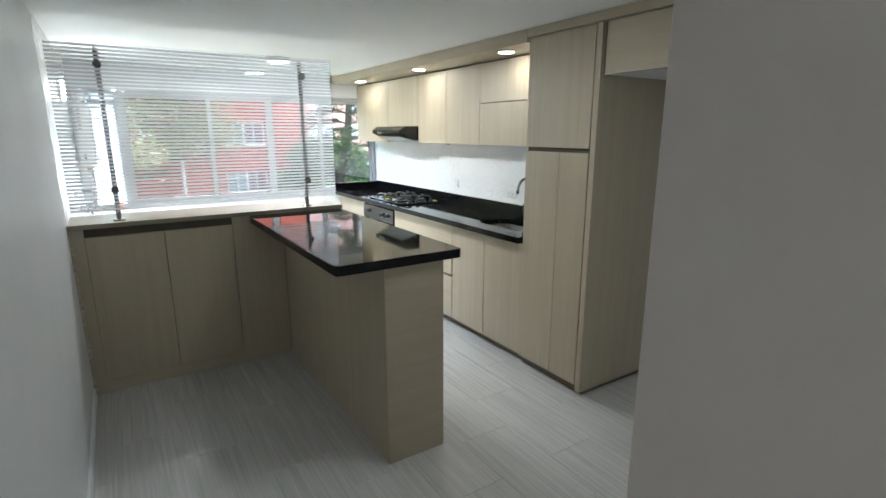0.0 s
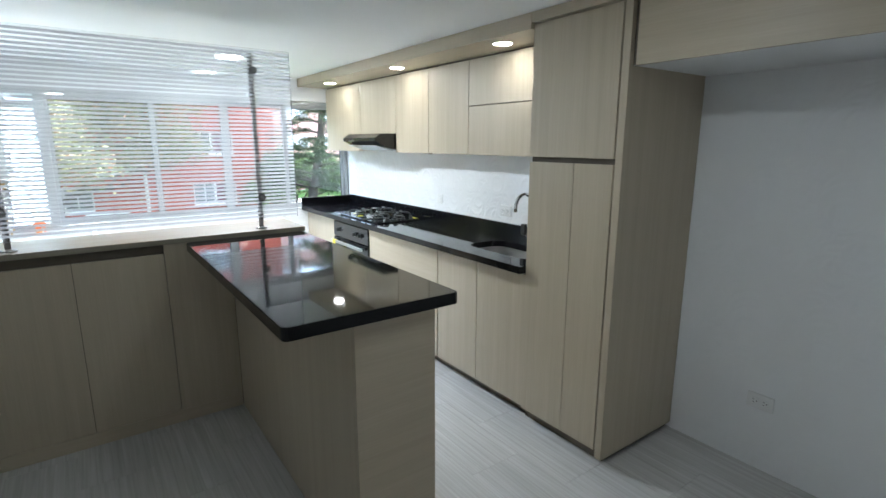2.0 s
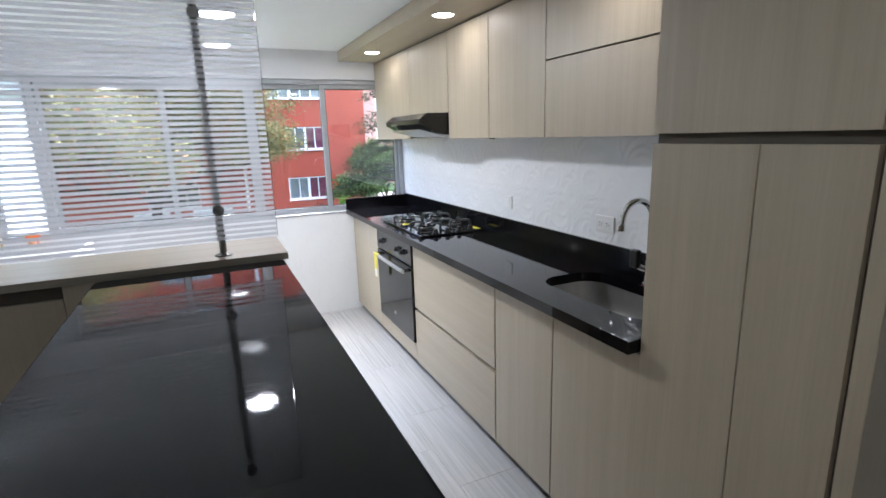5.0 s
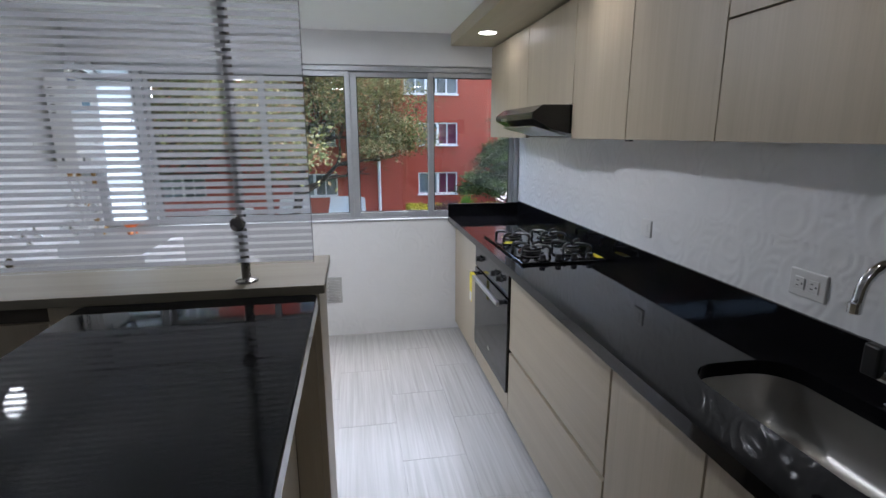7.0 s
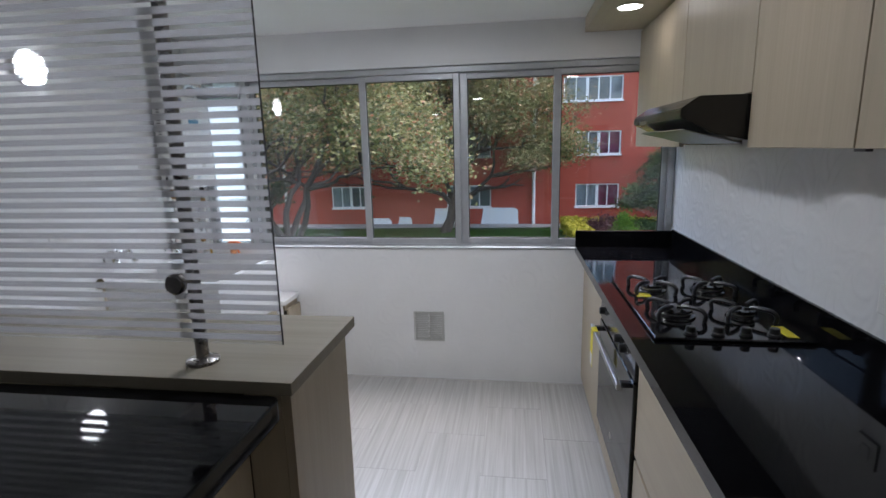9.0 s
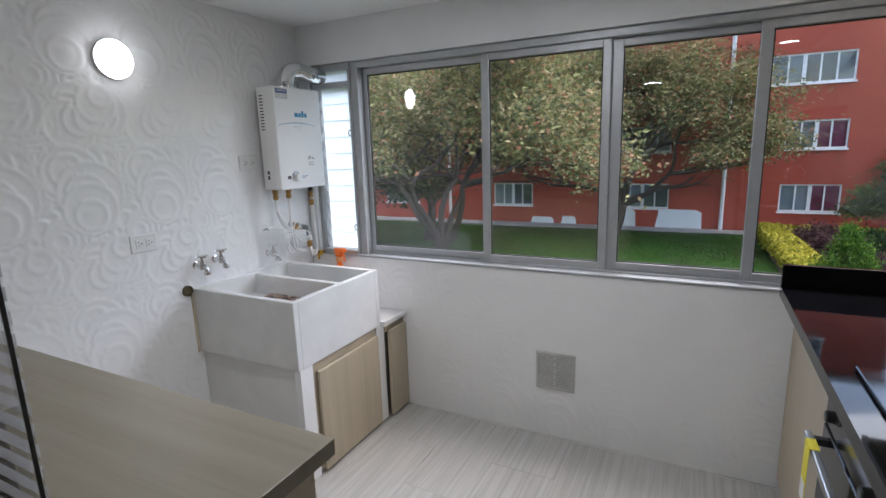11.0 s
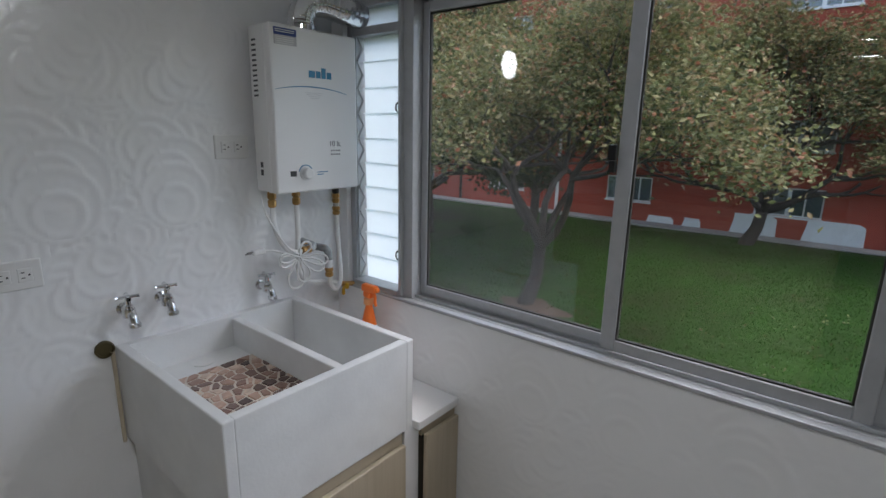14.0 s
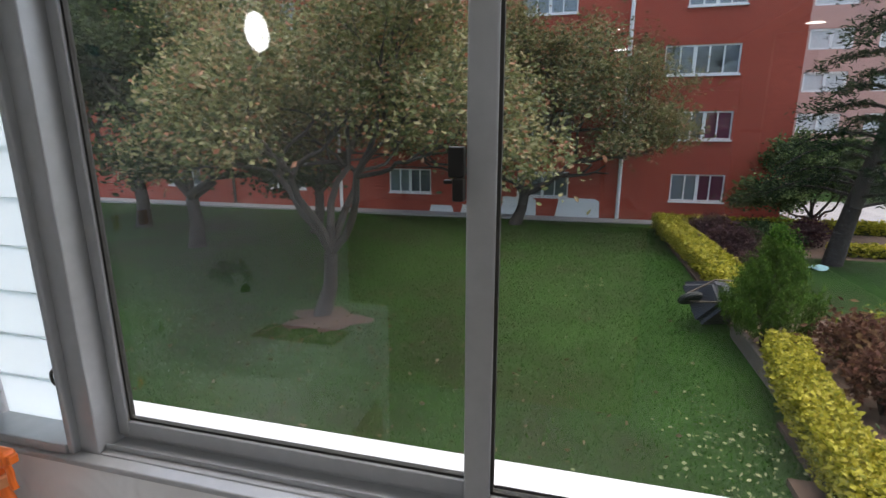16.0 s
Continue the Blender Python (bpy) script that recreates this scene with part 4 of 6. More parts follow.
part("label", boxes((HX1, HX1 + 0.0008, HY0 + 0.012, HY0 + 0.095, HZ1 - 0.034, HZ1 - 0.012)), NAVY, heater, "navy rating label")
part("label", boxes((HX1, HX1 + 0.0008, HY0 + 0.012, HY0 + 0.095, HZ1 - 0.062, HZ1 - 0.0345)), GREYLABEL, heater, "grey rating label")
part("label_print", boxes(*[(HX1 + 0.0009, HX1 + 0.0012, HY0 + 0.017, HY0 + 0.085, HZ1 - 0.041 - 0.006 * k, HZ1 - 0.039 - 0.006 * k) for k in range(4)], *[(HX1 + 0.0009, HX1 + 0.0012, HY0 + 0.017, HY0 + 0.088, HZ1 - 0.019 - 0.006 * k, HZ1 - 0.017 - 0.006 * k) for k in range(2)]), PLASTICWHITE, heater)
# maker's mark as a plain blue bar of rounded blocks
bm = bmesh.new()
for k, (w, h) in enumerate(((0.026, 0.022), (0.019, 0.022), (0.018, 0.034), (0.019, 0.022))):
    box(bm, HX1, HX1 + 0.0008, 5.772 + k * 0.0225 + (0.007 if k else 0), 5.772 + k * 0.0225 + (0.007 if k else 0) + w, 1.668, 1.668 + h)
part("makers_mark", bm, BLUE, heater, "blue maker's mark")
arcp = [(HX1 + 0.0006, y, 1.622 + 0.016 * (1 - ((y - 5.787) / 0.145) ** 2)) for y in np.linspace(5.642, 5.932, 24)]
bm = bmesh.new()
tube(bm, arcp, 0.0012, 6, [0.0006 + 0.0014 * math.sin(math.pi * i / 23) for i in range(24)])
part("arc_line", bm, BLUE, heater)
bm = bmesh.new()
for r in range(4):
    for k in range(12 - 2 * r):
        yy = 5.757 + k * 0.0062 + r * 0.0062
        box(bm, HX1, HX1 + 0.0006, yy, yy + 0.002, 1.618 - r * 0.006, 1.620 - r * 0.006)
part("dot_grid", bm, GREYLABEL, heater)
bm = bmesh.new()
for r in range(2):
    for k in range(4):
        box(bm, HX1, HX1 + 0.0008, 5.855 + k * 0.0115, 5.861 + k * 0.0115, 1.424 - r * 0.013, 1.429 - r * 0.013)
part("icon_row", bm, INK, heater)
fc = bpy.data.curves.new("capacity_text", "FONT")
fc.body, fc.size, fc.extrude = "10 lt.", 0.027, 0.0003
ft = new("capacity_text", fc)
ft.matrix_world = pose(HX1 + 0.0006, 5.847, 1.442, 90, 0, 90)
fc.materials.append(INK)
ft.parent = heater
ft.matrix_parent_inverse = BASE[heater]
ft.matrix_basis = pose(HX1 + 0.0006, 5.847, 1.442, 90, 0, 90)
bm = bmesh.new()
lathe(bm, [(0.024, 0.0), (0.024, 0.004), (0.02, 0.006), (0.0185, 0.022), (0.015, 0.025)], pose(HX1, 5.744, 1.352, 0, 90, 0), 26)
dial = part("dial", bm, PLASTICWHITE, heater, "cream control dial")
bm = bmesh.new()
tube(bm, [(HX1 + 0.0008, 5.744 + 0.028 * math.cos(a), 1.352 + 0.028 * math.sin(a)) for a in np.linspace(0.3, 2.9, 14)], 0.0018, 6)
part("dial_arc", bm, BLUE, dial)
part("display", boxes((HX1, HX1 + 0.001, 5.683, 5.707, 1.343, 1.361)), INK, heater, "small dark display")
part("dial_print", boxes((HX1, HX1 + 0.0006, 5.792, 5.837, 1.352, 1.355), (HX1, HX1 + 0.0006, 5.792, 5.819, 1.344, 1.347)), BLUE, heater)

# flue
flue = thing("flue_pipe", (-0.05, 5.80, HZ1), "shiny corrugated metal flue from the water heater", "pipe")
pts = smooth_path([(-0.05, 5.80, HZ1), (-0.05, 5.80, 1.865), (-0.045, 5.825, 1.905), (-0.03, 5.88, 1.918), (-0.01, 5.95, 1.905), (0.0, 6.03, 1.90)], 14)
bm = bmesh.new()
tube(bm, pts, 0.045, 20, [0.044 + 0.0007 * math.sin(i * 1.9) for i in range(len(pts))])
part("duct", bm, CHROME, flue)
bm = bmesh.new()
lathe(bm, [(0.05, HZ1 + 0.0005), (0.05, HZ1 + 0.018), (0.046, HZ1 + 0.02)], pose(-0.05, 5.80, 0), 24)
part("collar", bm, CHROME, flue)


# water and gas connections
def fitting(name, x, y, z0, z1, r=0.011):
    bm = bmesh.new()
    h = z1 - z0
    lathe(bm, [(r * 0.8, z0), (r * 1.15, z0 + h * 0.1), (r * 1.15, z0 + h * 0.42), (r * 0.85, z0 + h * 0.5), (r * 1.2, z0 + h * 0.58), (r * 1.2, z0 + h * 0.92), (r * 0.8, z1)], pose(x, y, 0), 8)
    return bm


def hose(label, pts, r, mat, extra=()):
    h = thing("hose", pts[0], label, "hose", "heater hoses")
    bm = bmesh.new()
    tube(bm, smooth_path(pts, 8), r, 10)
    part("line", bm, mat, h)
    for e in extra:
        part("fitting", fitting("fitting", *e), BRASS, h, "brass fitting")
    return h


HOSE = plain("white_hose", (0.74, 0.74, 0.73), 0.4, relief=0.02)
GALV = plain("galvanised_pipe", (0.36, 0.37, 0.37), 0.38, 0.75, var=0.2, scale=60)
hx = -0.05
hose("white water hose with brass fitting under the heater", [(hx, 5.65, 1.24), (hx, 5.652, 1.18), (hx + 0.008, 5.665, 1.125), (hx + 0.012, 5.69, 1.085), (hx + 0.012, 5.722, 1.066), (hx + 0.008, 5.752, 1.064)], 0.0095, HOSE, [(hx, 5.65, 1.235, 1.291, 0.0125)])
hose("long white water hose running down to the yellow cock", [(hx, 5.747, 1.24), (hx, 5.748, 1.14), (hx - 0.01, 5.75, 1.05), (hx - 0.02, 5.757, 0.985), (hx - 0.02, 5.785, 0.942), (hx - 0.02, 5.83, 0.923), (hx - 0.02, 5.89, 0.912), (hx, 5.93, 0.900)], 0.009, HOSE, [(hx, 5.747, 1.235, 1.291, 0.0125)])
gas = hose("white gas hose looping under the heater", [(hx, 5.925, 1.19), (hx + 0.002, 5.928, 1.08), (hx + 0.004, 5.934, 0.95), (hx + 0.004, 5.928, 0.900), (hx + 0.002, 5.908, 0.882), (hx, 5.889, 0.902), (hx, 5.882, 0.945)], 0.0095, HOSE, [(hx, 5.925, 1.224, 1.262, 0.0125), (hx, 5.925, 1.178, 1.212, 0.0125)])
bm = bmesh.new()
lathe(bm, [(0.010, 1.211), (0.0115, 1.214), (0.0115, 1.222), (0.010, 1.225)], pose(hx, 5.925, 0), 14)
part("band", bm, STEEL, gas, "steel band between the fittings")
bm = bmesh.new()
lathe(bm, [(0.011, 1.261), (0.014, 1.265), (0.014, 1.291)], pose(hx, 5.925, 0), 14)
part("nut", bm, BLACKPLASTIC, gas, "black nut")

elbow = thing("pipe_elbow", (hx, 5.87, 1.03), "grey pipe elbow with brass valve on the wall", "pipe")
bm = bmesh.new()
tube(bm, smooth_path([(XL + 0.002, 5.858, 1.052), (hx - 0.02, 5.868, 1.054), (hx - 0.002, 5.878, 1.044), (hx, 5.881, 1.02), (hx, 5.882, 1.005)], 6), 0.0145, 12)
part("bend", bm, GALV, elbow)
bm = bmesh.new()
lathe(bm, [(0.014, 0.976), (0.0165, 0.979), (0.0165, 1.004), (0.0155, 1.007)], pose(hx, 5.882, 0), 14)
part("sleeve", bm, PLASTICWHITE, elbow, "white taped sleeve")
part("valve", fitting("valve", hx, 5.882, 0.938, 0.978, 0.0135), BRASS, elbow, "brass valve")
bm = bmesh.new()
lathe(bm, [(0.024, 0.0005), (0.022, 0.003), (0.013, 0.004)], pose(XL, 5.858, 1.052, 0, 90, 0), 14)
part("filler", bm, plain("beige_filler", (0.52, 0.45, 0.36), 0.8, var=0.2), elbow, "beige filler round the pipe")
valve = thing("gas_valve", (XL, 5.80, 1.066), "brass and grey elbow joining a hose to the wall", "valve")
bm = bmesh.new()
tube(bm, smooth_path([(XL + 0.001, 5.828, 1.075), (hx - 0.025, 5.824, 1.072), (hx - 0.004, 5.812, 1.068), (hx + 0.004, 5.79, 1.065)], 6), 0.0145, 12)
part("bend", bm, GALV, valve)
bm = bmesh.new()
lathe(bm, [(0.010, 0), (0.0145, 0.003), (0.0145, 0.016), (0.011, 0.019), (0.0145, 0.022), (0.0145, 0.034), (0.010, 0.037)], pose(hx + 0.006, 5.795, 1.065, 90, 0, 0), 8)
part("nut", bm, BRASS, valve, "brass hex nut")
bm = bmesh.new()
box(bm, hx - 0.012, hx - 0.004, 5.772, 5.792, 1.083, 1.094, 0.002)
part("lever", bm, BRASS, valve)


def lobe(centre, angle, reach, wide, lift):
    """One loop of slack cable, out from a knot and back."""
    a = radians(angle)
    return [(hx + 0.018 + lift * math.sin(math.pi * s), centre[0] + reach * math.sin(math.pi * s) * math.cos(a) - wide * math.sin(2 * math.pi * s) * math.sin(a), centre[1] + reach * math.sin(math.pi * s) * math.sin(a) + wide * math.sin(2 * math.pi * s) * math.cos(a)) for s in np.linspace(0.06, 0.94, 9)]


cable = thing("power_cable", (hx, 5.77, 1.05), "knotted white power cable with plug hanging under the heater", "cable")
knot = (5.735, 1.045)
pts = [(hx - 0.03, 5.632, 1.28), (hx, 5.625, 1.215), (hx + 0.018, 5.66, 1.135), (hx + 0.02, 5.70, 1.08)]
for ang, reach, wide, lift in ((-14, 0.125, 0.020, 0.008), (-100, 0.115, 0.034, 0.0), (172, 0.085, 0.016, 0.01), (-30, 0.120, 0.022, 0.004), (55, 0.065, 0.020, 0.012), (-76, 0.095, 0.026, 0.006), (186, 0.08, 0.02, 0.004)):
    pts += lobe(knot, ang, reach, wide, lift)
pts += [(hx + 0.02, 5.69, 1.066), (hx + 0.015, 5.64, 1.086), (hx + 0.011, 5.60, 1.092)]
bm = bmesh.new()
tube(bm, smooth_path(pts, 3), 0.0038, 7)
part("lead", bm, HOSE, cable)
bm = boxes((hx, hx + 0.022, 5.558, 5.603, 1.082, 1.102), bevel=0.005)
part("plug", bm, HOSE, cable)
part("pins", boxes((hx + 0.004, hx + 0.007, 5.536, 5.558, 1.087, 1.092), (hx + 0.014, hx + 0.017, 5.536, 5.558, 1.093, 1.098)), DARKSTEEL, cable)
cock = thing("gas_cock", (-0.04, 6.0, 0.88), "small yellow brass cock by the louvred window", "valve")
bm = bmesh.new()
tube(bm, [(-0.045, 5.999, 0.885), (-0.047, 5.955, 0.893), (hx, 5.925, 0.900)], 0.0105, 8)
part("stub", bm, BRASS, cock, "brown brass stub")
bm = bmesh.new()
box(bm, -0.058, -0.030, 5.950, 5.966, 0.872, 0.898, 0.004)
box(bm, -0.056, -0.044, 5.945, 5.957, 0.846, 0.874, 0.004)
part("tap_head", bm, plain("yellow_brass", (0.62, 0.36, 0.03), 0.35, 0.5), cock)

# spray bottle behind the trough
bottle = thing("spray_bottle", (0.118, 5.935, 0.578), "orange trigger spray bottle standing behind the laundry sink", "bottle")
bm = bmesh.new()
lathe(bm, [(0.031, 0.579), (0.036, 0.584), (0.036, 0.72), (0.033, 0.775), (0.022, 0.822), (0.0165, 0.84), (0.0165, 0.852)], pose(0.118, 5.935, 0) @ Matrix.Diagonal((1, 0.72, 1, 1)), 24)
part("body", bm, ORANGE, bottle)
bm = bmesh.new()
lathe(bm, [(0.0195, 0.852), (0.0205, 0.856), (0.0205, 0.872), (0.017, 0.876)], pose(0.118, 5.935, 0), 20)
part("collar", bm, plain("pale_orange_plastic", (0.82, 0.36, 0.16), 0.4, relief=0), bottle, "paler orange screw collar")
bm = boxes((0.088, 0.160, 5.921, 5.949, 0.900, 0.930), (0.096, 0.136, 5.922, 5.948, 0.876, 0.902), bevel=0.007)
part("spray_head", bm, ORANGE, bottle)
part("nozzle", boxes((0.160, 0.170, 5.927, 5.943, 0.907, 0.924), bevel=0.002), ORANGE, bottle)
bm = bmesh.new()
tube(bm, smooth_path([(0.146, 5.935, 0.902), (0.152, 5.935, 0.884), (0.151, 5.935, 0.866), (0.157, 5.935, 0.850)], 4), 0.006, 8)
part("trigger", bm, ORANGE, bottle)
part("label", boxes((0.1535, 0.1548, 5.924, 5.946, 0.66, 0.775), bevel=0.0004), PLASTICWHITE, bottle, "white and navy label")
part("label_print", boxes((0.1549, 0.1553, 5.926, 5.944, 0.70, 0.745)), NAVY, bottle)


# ---- outdoors ----
GZ = -2.1
bm = bmesh.new()
n = 40
gv = {}
for i in range(n + 1):
    for j in range(n + 1):
        gx, gy = -20 + i * 1.0, 6.2 + j * 0.55
        gv[i, j] = bm.verts.new((gx, gy, GZ + 0.05 * noise.noise(Vector((gx * 0.3, gy * 0.3, 0)))))
for i in range(n):
    for j in range(n):
        bm.faces.new((gv[i, j], gv[i + 1, j], gv[i + 1, j + 1], gv[i, j + 1]))
big = [bm.verts.new((x, y, GZ - 0.08)) for x, y in ((-400, -400), (400, -400), (400, 400), (-400, 400))]
bm.faces.new(big)
structure("ground", bm, LAWN, "green lawn with a few fallen leaves", "lawn")


def leaf_mesh(centres, size, seed, flat=0.5, aspect=0.55):
    """Loose four-cornered leaves, one island each."""
    r = np.random.default_rng(seed)
    c = np.asarray(centres)
    k = len(c)
    d = r.normal(size=(k, 3))
    d[:, 2] *= flat
    d /= np.linalg.norm(d, axis=1)[:, None]
    u = r.normal(size=(k, 3))
    s = np.cross(d, u)
    s /= np.linalg.norm(s, axis=1)[:, None]
    nrm = np.cross(d, s)
    ln = (size * r.uniform(0.6, 1.3, k))[:, None]
    v = np.stack([c - d * ln / 2, c + s * ln * aspect / 2 + nrm * ln * 0.08, c + d * ln / 2, c - s * ln * aspect / 2 + nrm * ln * 0.08], 1).reshape(-1, 3)
    f = np.arange(k * 4).reshape(-1, 4)
    me = bpy.data.meshes.new("leaves")
    me.from_pydata(v.tolist(), [], f.tolist())
    return me


def add_mesh(name, me, mat, parent, label="", kind=""):
    me.materials.append(mat)
    ob = new(name, me)
    ob.parent = parent
    if parent in BASE:
        ob.matrix_parent_inverse = BASE[parent]
    return tagged(ob, label, kind=kind)


def limb(bm, p, d, length, r, depth, rg, tips, droop, spread):
    """A branch that forks until it ends in a tip."""
    steps = 4
    pts, rad = [p.copy()], [r]
    for s in range(steps):
        d = (d + Vector(rg.normal(0, 0.27, 3)) + Vector((0, 0, droop))).normalized()
        least = 0.05 if depth > 2 else -0.12
        if d.z < least:
            d = Vector((d.x, d.y, least)).normalized()
        p = p + d * length / steps
        pts.append(p.copy())
        rad.append(r * (1 - 0.38 * (s + 1) / steps))
        if depth <= 2:
            tips.append((p.copy(), depth))
    tube(bm, pts, r, 7 if depth > 2 else 5, rad)
    if depth == 0:
        tips.append((p.copy(), 0))
        return
    for k in range(3 if depth > 1 else 2):
        ax = Vector(rg.normal(size=3)).normalized()
        nd = (d + ax * spread).normalized()
        limb(bm, p, nd, length * rg.uniform(0.62, 0.85), r * 0.58, depth - 1, rg, tips, droop, spread)


BARK = plain("grey_brown_bark", (0.05, 0.038, 0.03), 0.9, var=0.4, scale=14, relief=0.9, fine=40)
LEAF_A = island_mat("apple_leaves", [(0.0, (0.055, 0.068, 0.028)), (0.35, (0.145, 0.16, 0.062)), (0.65, (0.25, 0.245, 0.10)), (0.87, (0.37, 0.29, 0.155)), (1.0, (0.40, 0.14, 0.085))], 0.5, 0.3)
LEAF_DARK = island_mat("dark_leaves", [(0.0, (0.012, 0.024, 0.010)), (0.6, (0.035, 0.060, 0.020)), (1.0, (0.07, 0.10, 0.03))], 0.6)


def broad_tree(base, seed, label, trunk_h, r0, depth, length, limbs, per_tip, leaf, scatter, mat, lean=(0, 0), droop=0.03, spread=0.75, low=1.9):
    rg = np.random.default_rng(seed)
    t = thing("tree", base, label, "tree")
    bm = bmesh.new()
    p0 = Vector(base)
    top = p0 + Vector((lean[0], lean[1], trunk_h))
    mid = (p0 + top) / 2 + Vector((0.06, 0.03, 0))
    tube(bm, [p0 - Vector((0, 0, 0.1)), p0 + Vector((0, 0, 0.08)), mid, top], r0, 10, [r0 * 1.7, r0 * 1.25, r0, r0 * 0.9])
    tips = []
    for a, tilt, ln in limbs:
        dv = Vector((math.cos(radians(a)) * math.sin(radians(tilt)), math.sin(radians(a)) * math.sin(radians(tilt)), math.cos(radians(tilt))))
        limb(bm, top.copy(), dv, ln, r0 * 0.62, depth, rg, tips, droop, spread)
    part("trunk", bm, BARK, t)
    cs = []
    for p, dep in tips:
        k = int((per_tip if dep < 2 else per_tip // 4) * rg.choice([0.0, 0.5, 1.1, 1.6]))
        off = rg.normal(0, scatter * rg.uniform(0.6, 1.1), (k, 3))
        off[:, 2] *= 0.75
        cs.append(np.array(p) + off)
    cs = np.concatenate(cs)
    cs = cs[cs[:, 2] > base[2] + low + rg.normal(0, 0.25, len(cs))]
    add_mesh("crown", leaf_mesh(cs, leaf, seed + 1), mat, t, "sparse olive-green leaves with gaps", "stuff")
    return t


broad_tree((-3.5, 13.7, GZ), 11, "old apple tree with twisted limbs on the lawn", 1.3, 0.14, 5, 1.5, [(178, 54, 2.05), (10, 50, 1.65), (110, 26, 1.9), (255, 38, 1.6), (140, 12, 2.0)], 17, 0.095, 0.30, LEAF_A, (0.25, 0.0), 0.02, 0.85, 2.2)
broad_tree((-1.0, 24.2, GZ), 23, "spreading apple tree before the red building", 1.15, 0.19, 4, 1.9, [(10, 52, 2.0), (175, 46, 2.2), (280, 34, 2.1), (90, 25, 2.3), (60, 8, 2.7), (340, 42, 2.1), (200, 24, 2.5)], 34, 0.13, 0.42, LEAF_A, (0.3, 0.0), 0.05, 0.65, 2.9)
broad_tree((-7.6, 21.0, GZ), 29, "spreading apple tree at the back of the lawn", 1.4, 0.17, 4, 2.0, [(10, 48, 2.1), (175, 46, 2.2), (280, 34, 2.1), (90, 25, 2.3), (60, 8, 2.8), (220, 24, 2.5)], 30, 0.13, 0.45, LEAF_A, (0.2, 0.0), 0.06, 0.65, 3.0)
broad_tree((-10.2, 18.2, GZ), 37, "dense dark tree at the far end of the lawn", 1.5, 0.2, 4, 2.0, [(0, 40, 1.9), (120, 45, 2.0), (240, 45, 2.0), (60, 8, 2.6), (300, 50, 1.7)], 34, 0.17, 0.42, LEAF_DARK, (0, 0), 0.05, 0.75, 1.7)
broad_tree((-14.5, 20.5, GZ), 41, "dense dark tree near the building's end", 1.8, 0.22, 4, 2.0, [(0, 35, 2.1), (120, 40, 2.1), (240, 35, 2.1), (60, 8, 2.6)], 30, 0.2, 0.45, LEAF_DARK, (0, 0), 0.04, 0.75, 2.2)

# ---- red apartment building ----
FY = 26.2


def punched_wall(x0, x1, z0, z1, y, depth, holes):
    """A wall face with openings and their reveals."""
    bm = bmesh.new()
    xs = sorted({x0, x1, *[h[0] for h in holes], *[h[1] for h in holes]})
    zs = sorted({z0, z1, *[h[2] for h in holes], *[h[3] for h in holes]})
    for xa, xb in zip(xs, xs[1:]):
        for za, zb in zip(zs, zs[1:]):
            cx, cz = (xa + xb) / 2, (za + zb) / 2
            if any(h[0] < cx < h[1] and h[2] < cz < h[3] for h in holes):
                continue
            bm.faces.new([bm.verts.new(q) for q in ((xa, y, za), (xb, y, za), (xb, y, zb), (xa, y, zb))])
    for hx0, hx1, hz0, hz1 in holes:
        for q in (((hx0, y, hz0), (hx0, y, hz1), (hx0, y + depth, hz1), (hx0, y + depth, hz0)), ((hx1, y, hz0), (hx1, y + depth, hz0), (hx1, y + depth, hz1), (hx1, y, hz1)), ((hx0, y, hz0), (hx0, y + depth, hz0), (hx1, y + depth, hz0), (hx1, y, hz0)), ((hx0, y, hz1), (hx1, y, hz1), (hx1, y + depth, hz1), (hx0, y + depth, hz1))):
            bm.faces.new([bm.verts.new(c) for c in q])
    bmesh.ops.remove_doubles(bm, verts=bm.verts, dist=0.0005)
    return bm


block = thing("apartment_building", (0, FY + 6, GZ), "red brick-clad apartment building with white windows", "building")
COLS = [(4.62, 6.50, (5.50,)), (-1.2, 0.84, (-0.2,)), (-12.9, -10.9, (-11.9,)), (-6.8, -4.9, (-5.85,)), (-18.5, -16.6, (-17.5,))]
ROWSZ = [-1.28 + 2.3 * k for k in range(5)]
holes = []
for ci, (xa, xb, _) in enumerate(COLS):
    for k, z in enumerate(ROWSZ):
        x0 = xa - (0.62 if (ci == 0 and k == 2) else 0)
        holes.append((x0, xb, z, z + 1.02))
part("wall", punched_wall(-26, 8.45, GZ, 9.3, FY, 0.14, holes), BRICKRED, block)
part("side_wall", boxes((8.2, 8.45, FY + 0.145, FY + 12, GZ, 9.3)), BRICKRED, block)
part("roof", boxes((-26, 8.6, FY - 0.12, FY + 12, 9.3, 9.5)), plain("grey_roof_edge", (0.35, 0.34, 0.33), 0.8), block)
FRAMEWHITE = plain("white_window_frame", (0.78, 0.78, 0.77), 0.4, relief=0)
# the last is no curtain: an unlit room's shade put into a dark sheet
CURTAINS = [plain("grey_curtain", (0.30, 0.31, 0.32), 0.8, var=0.25, scale=9), plain("pink_curtain", (0.50, 0.10, 0.17), 0.8, var=0.25, scale=9), plain("white_curtain", (0.58, 0.60, 0.60), 0.8, var=0.15, scale=9), plain("unlit_room_shade", (0.05, 0.055, 0.06), 0.6)]
FARGLASS = glass_like("far_window_glass", (0.75, 0.78, 0.8))
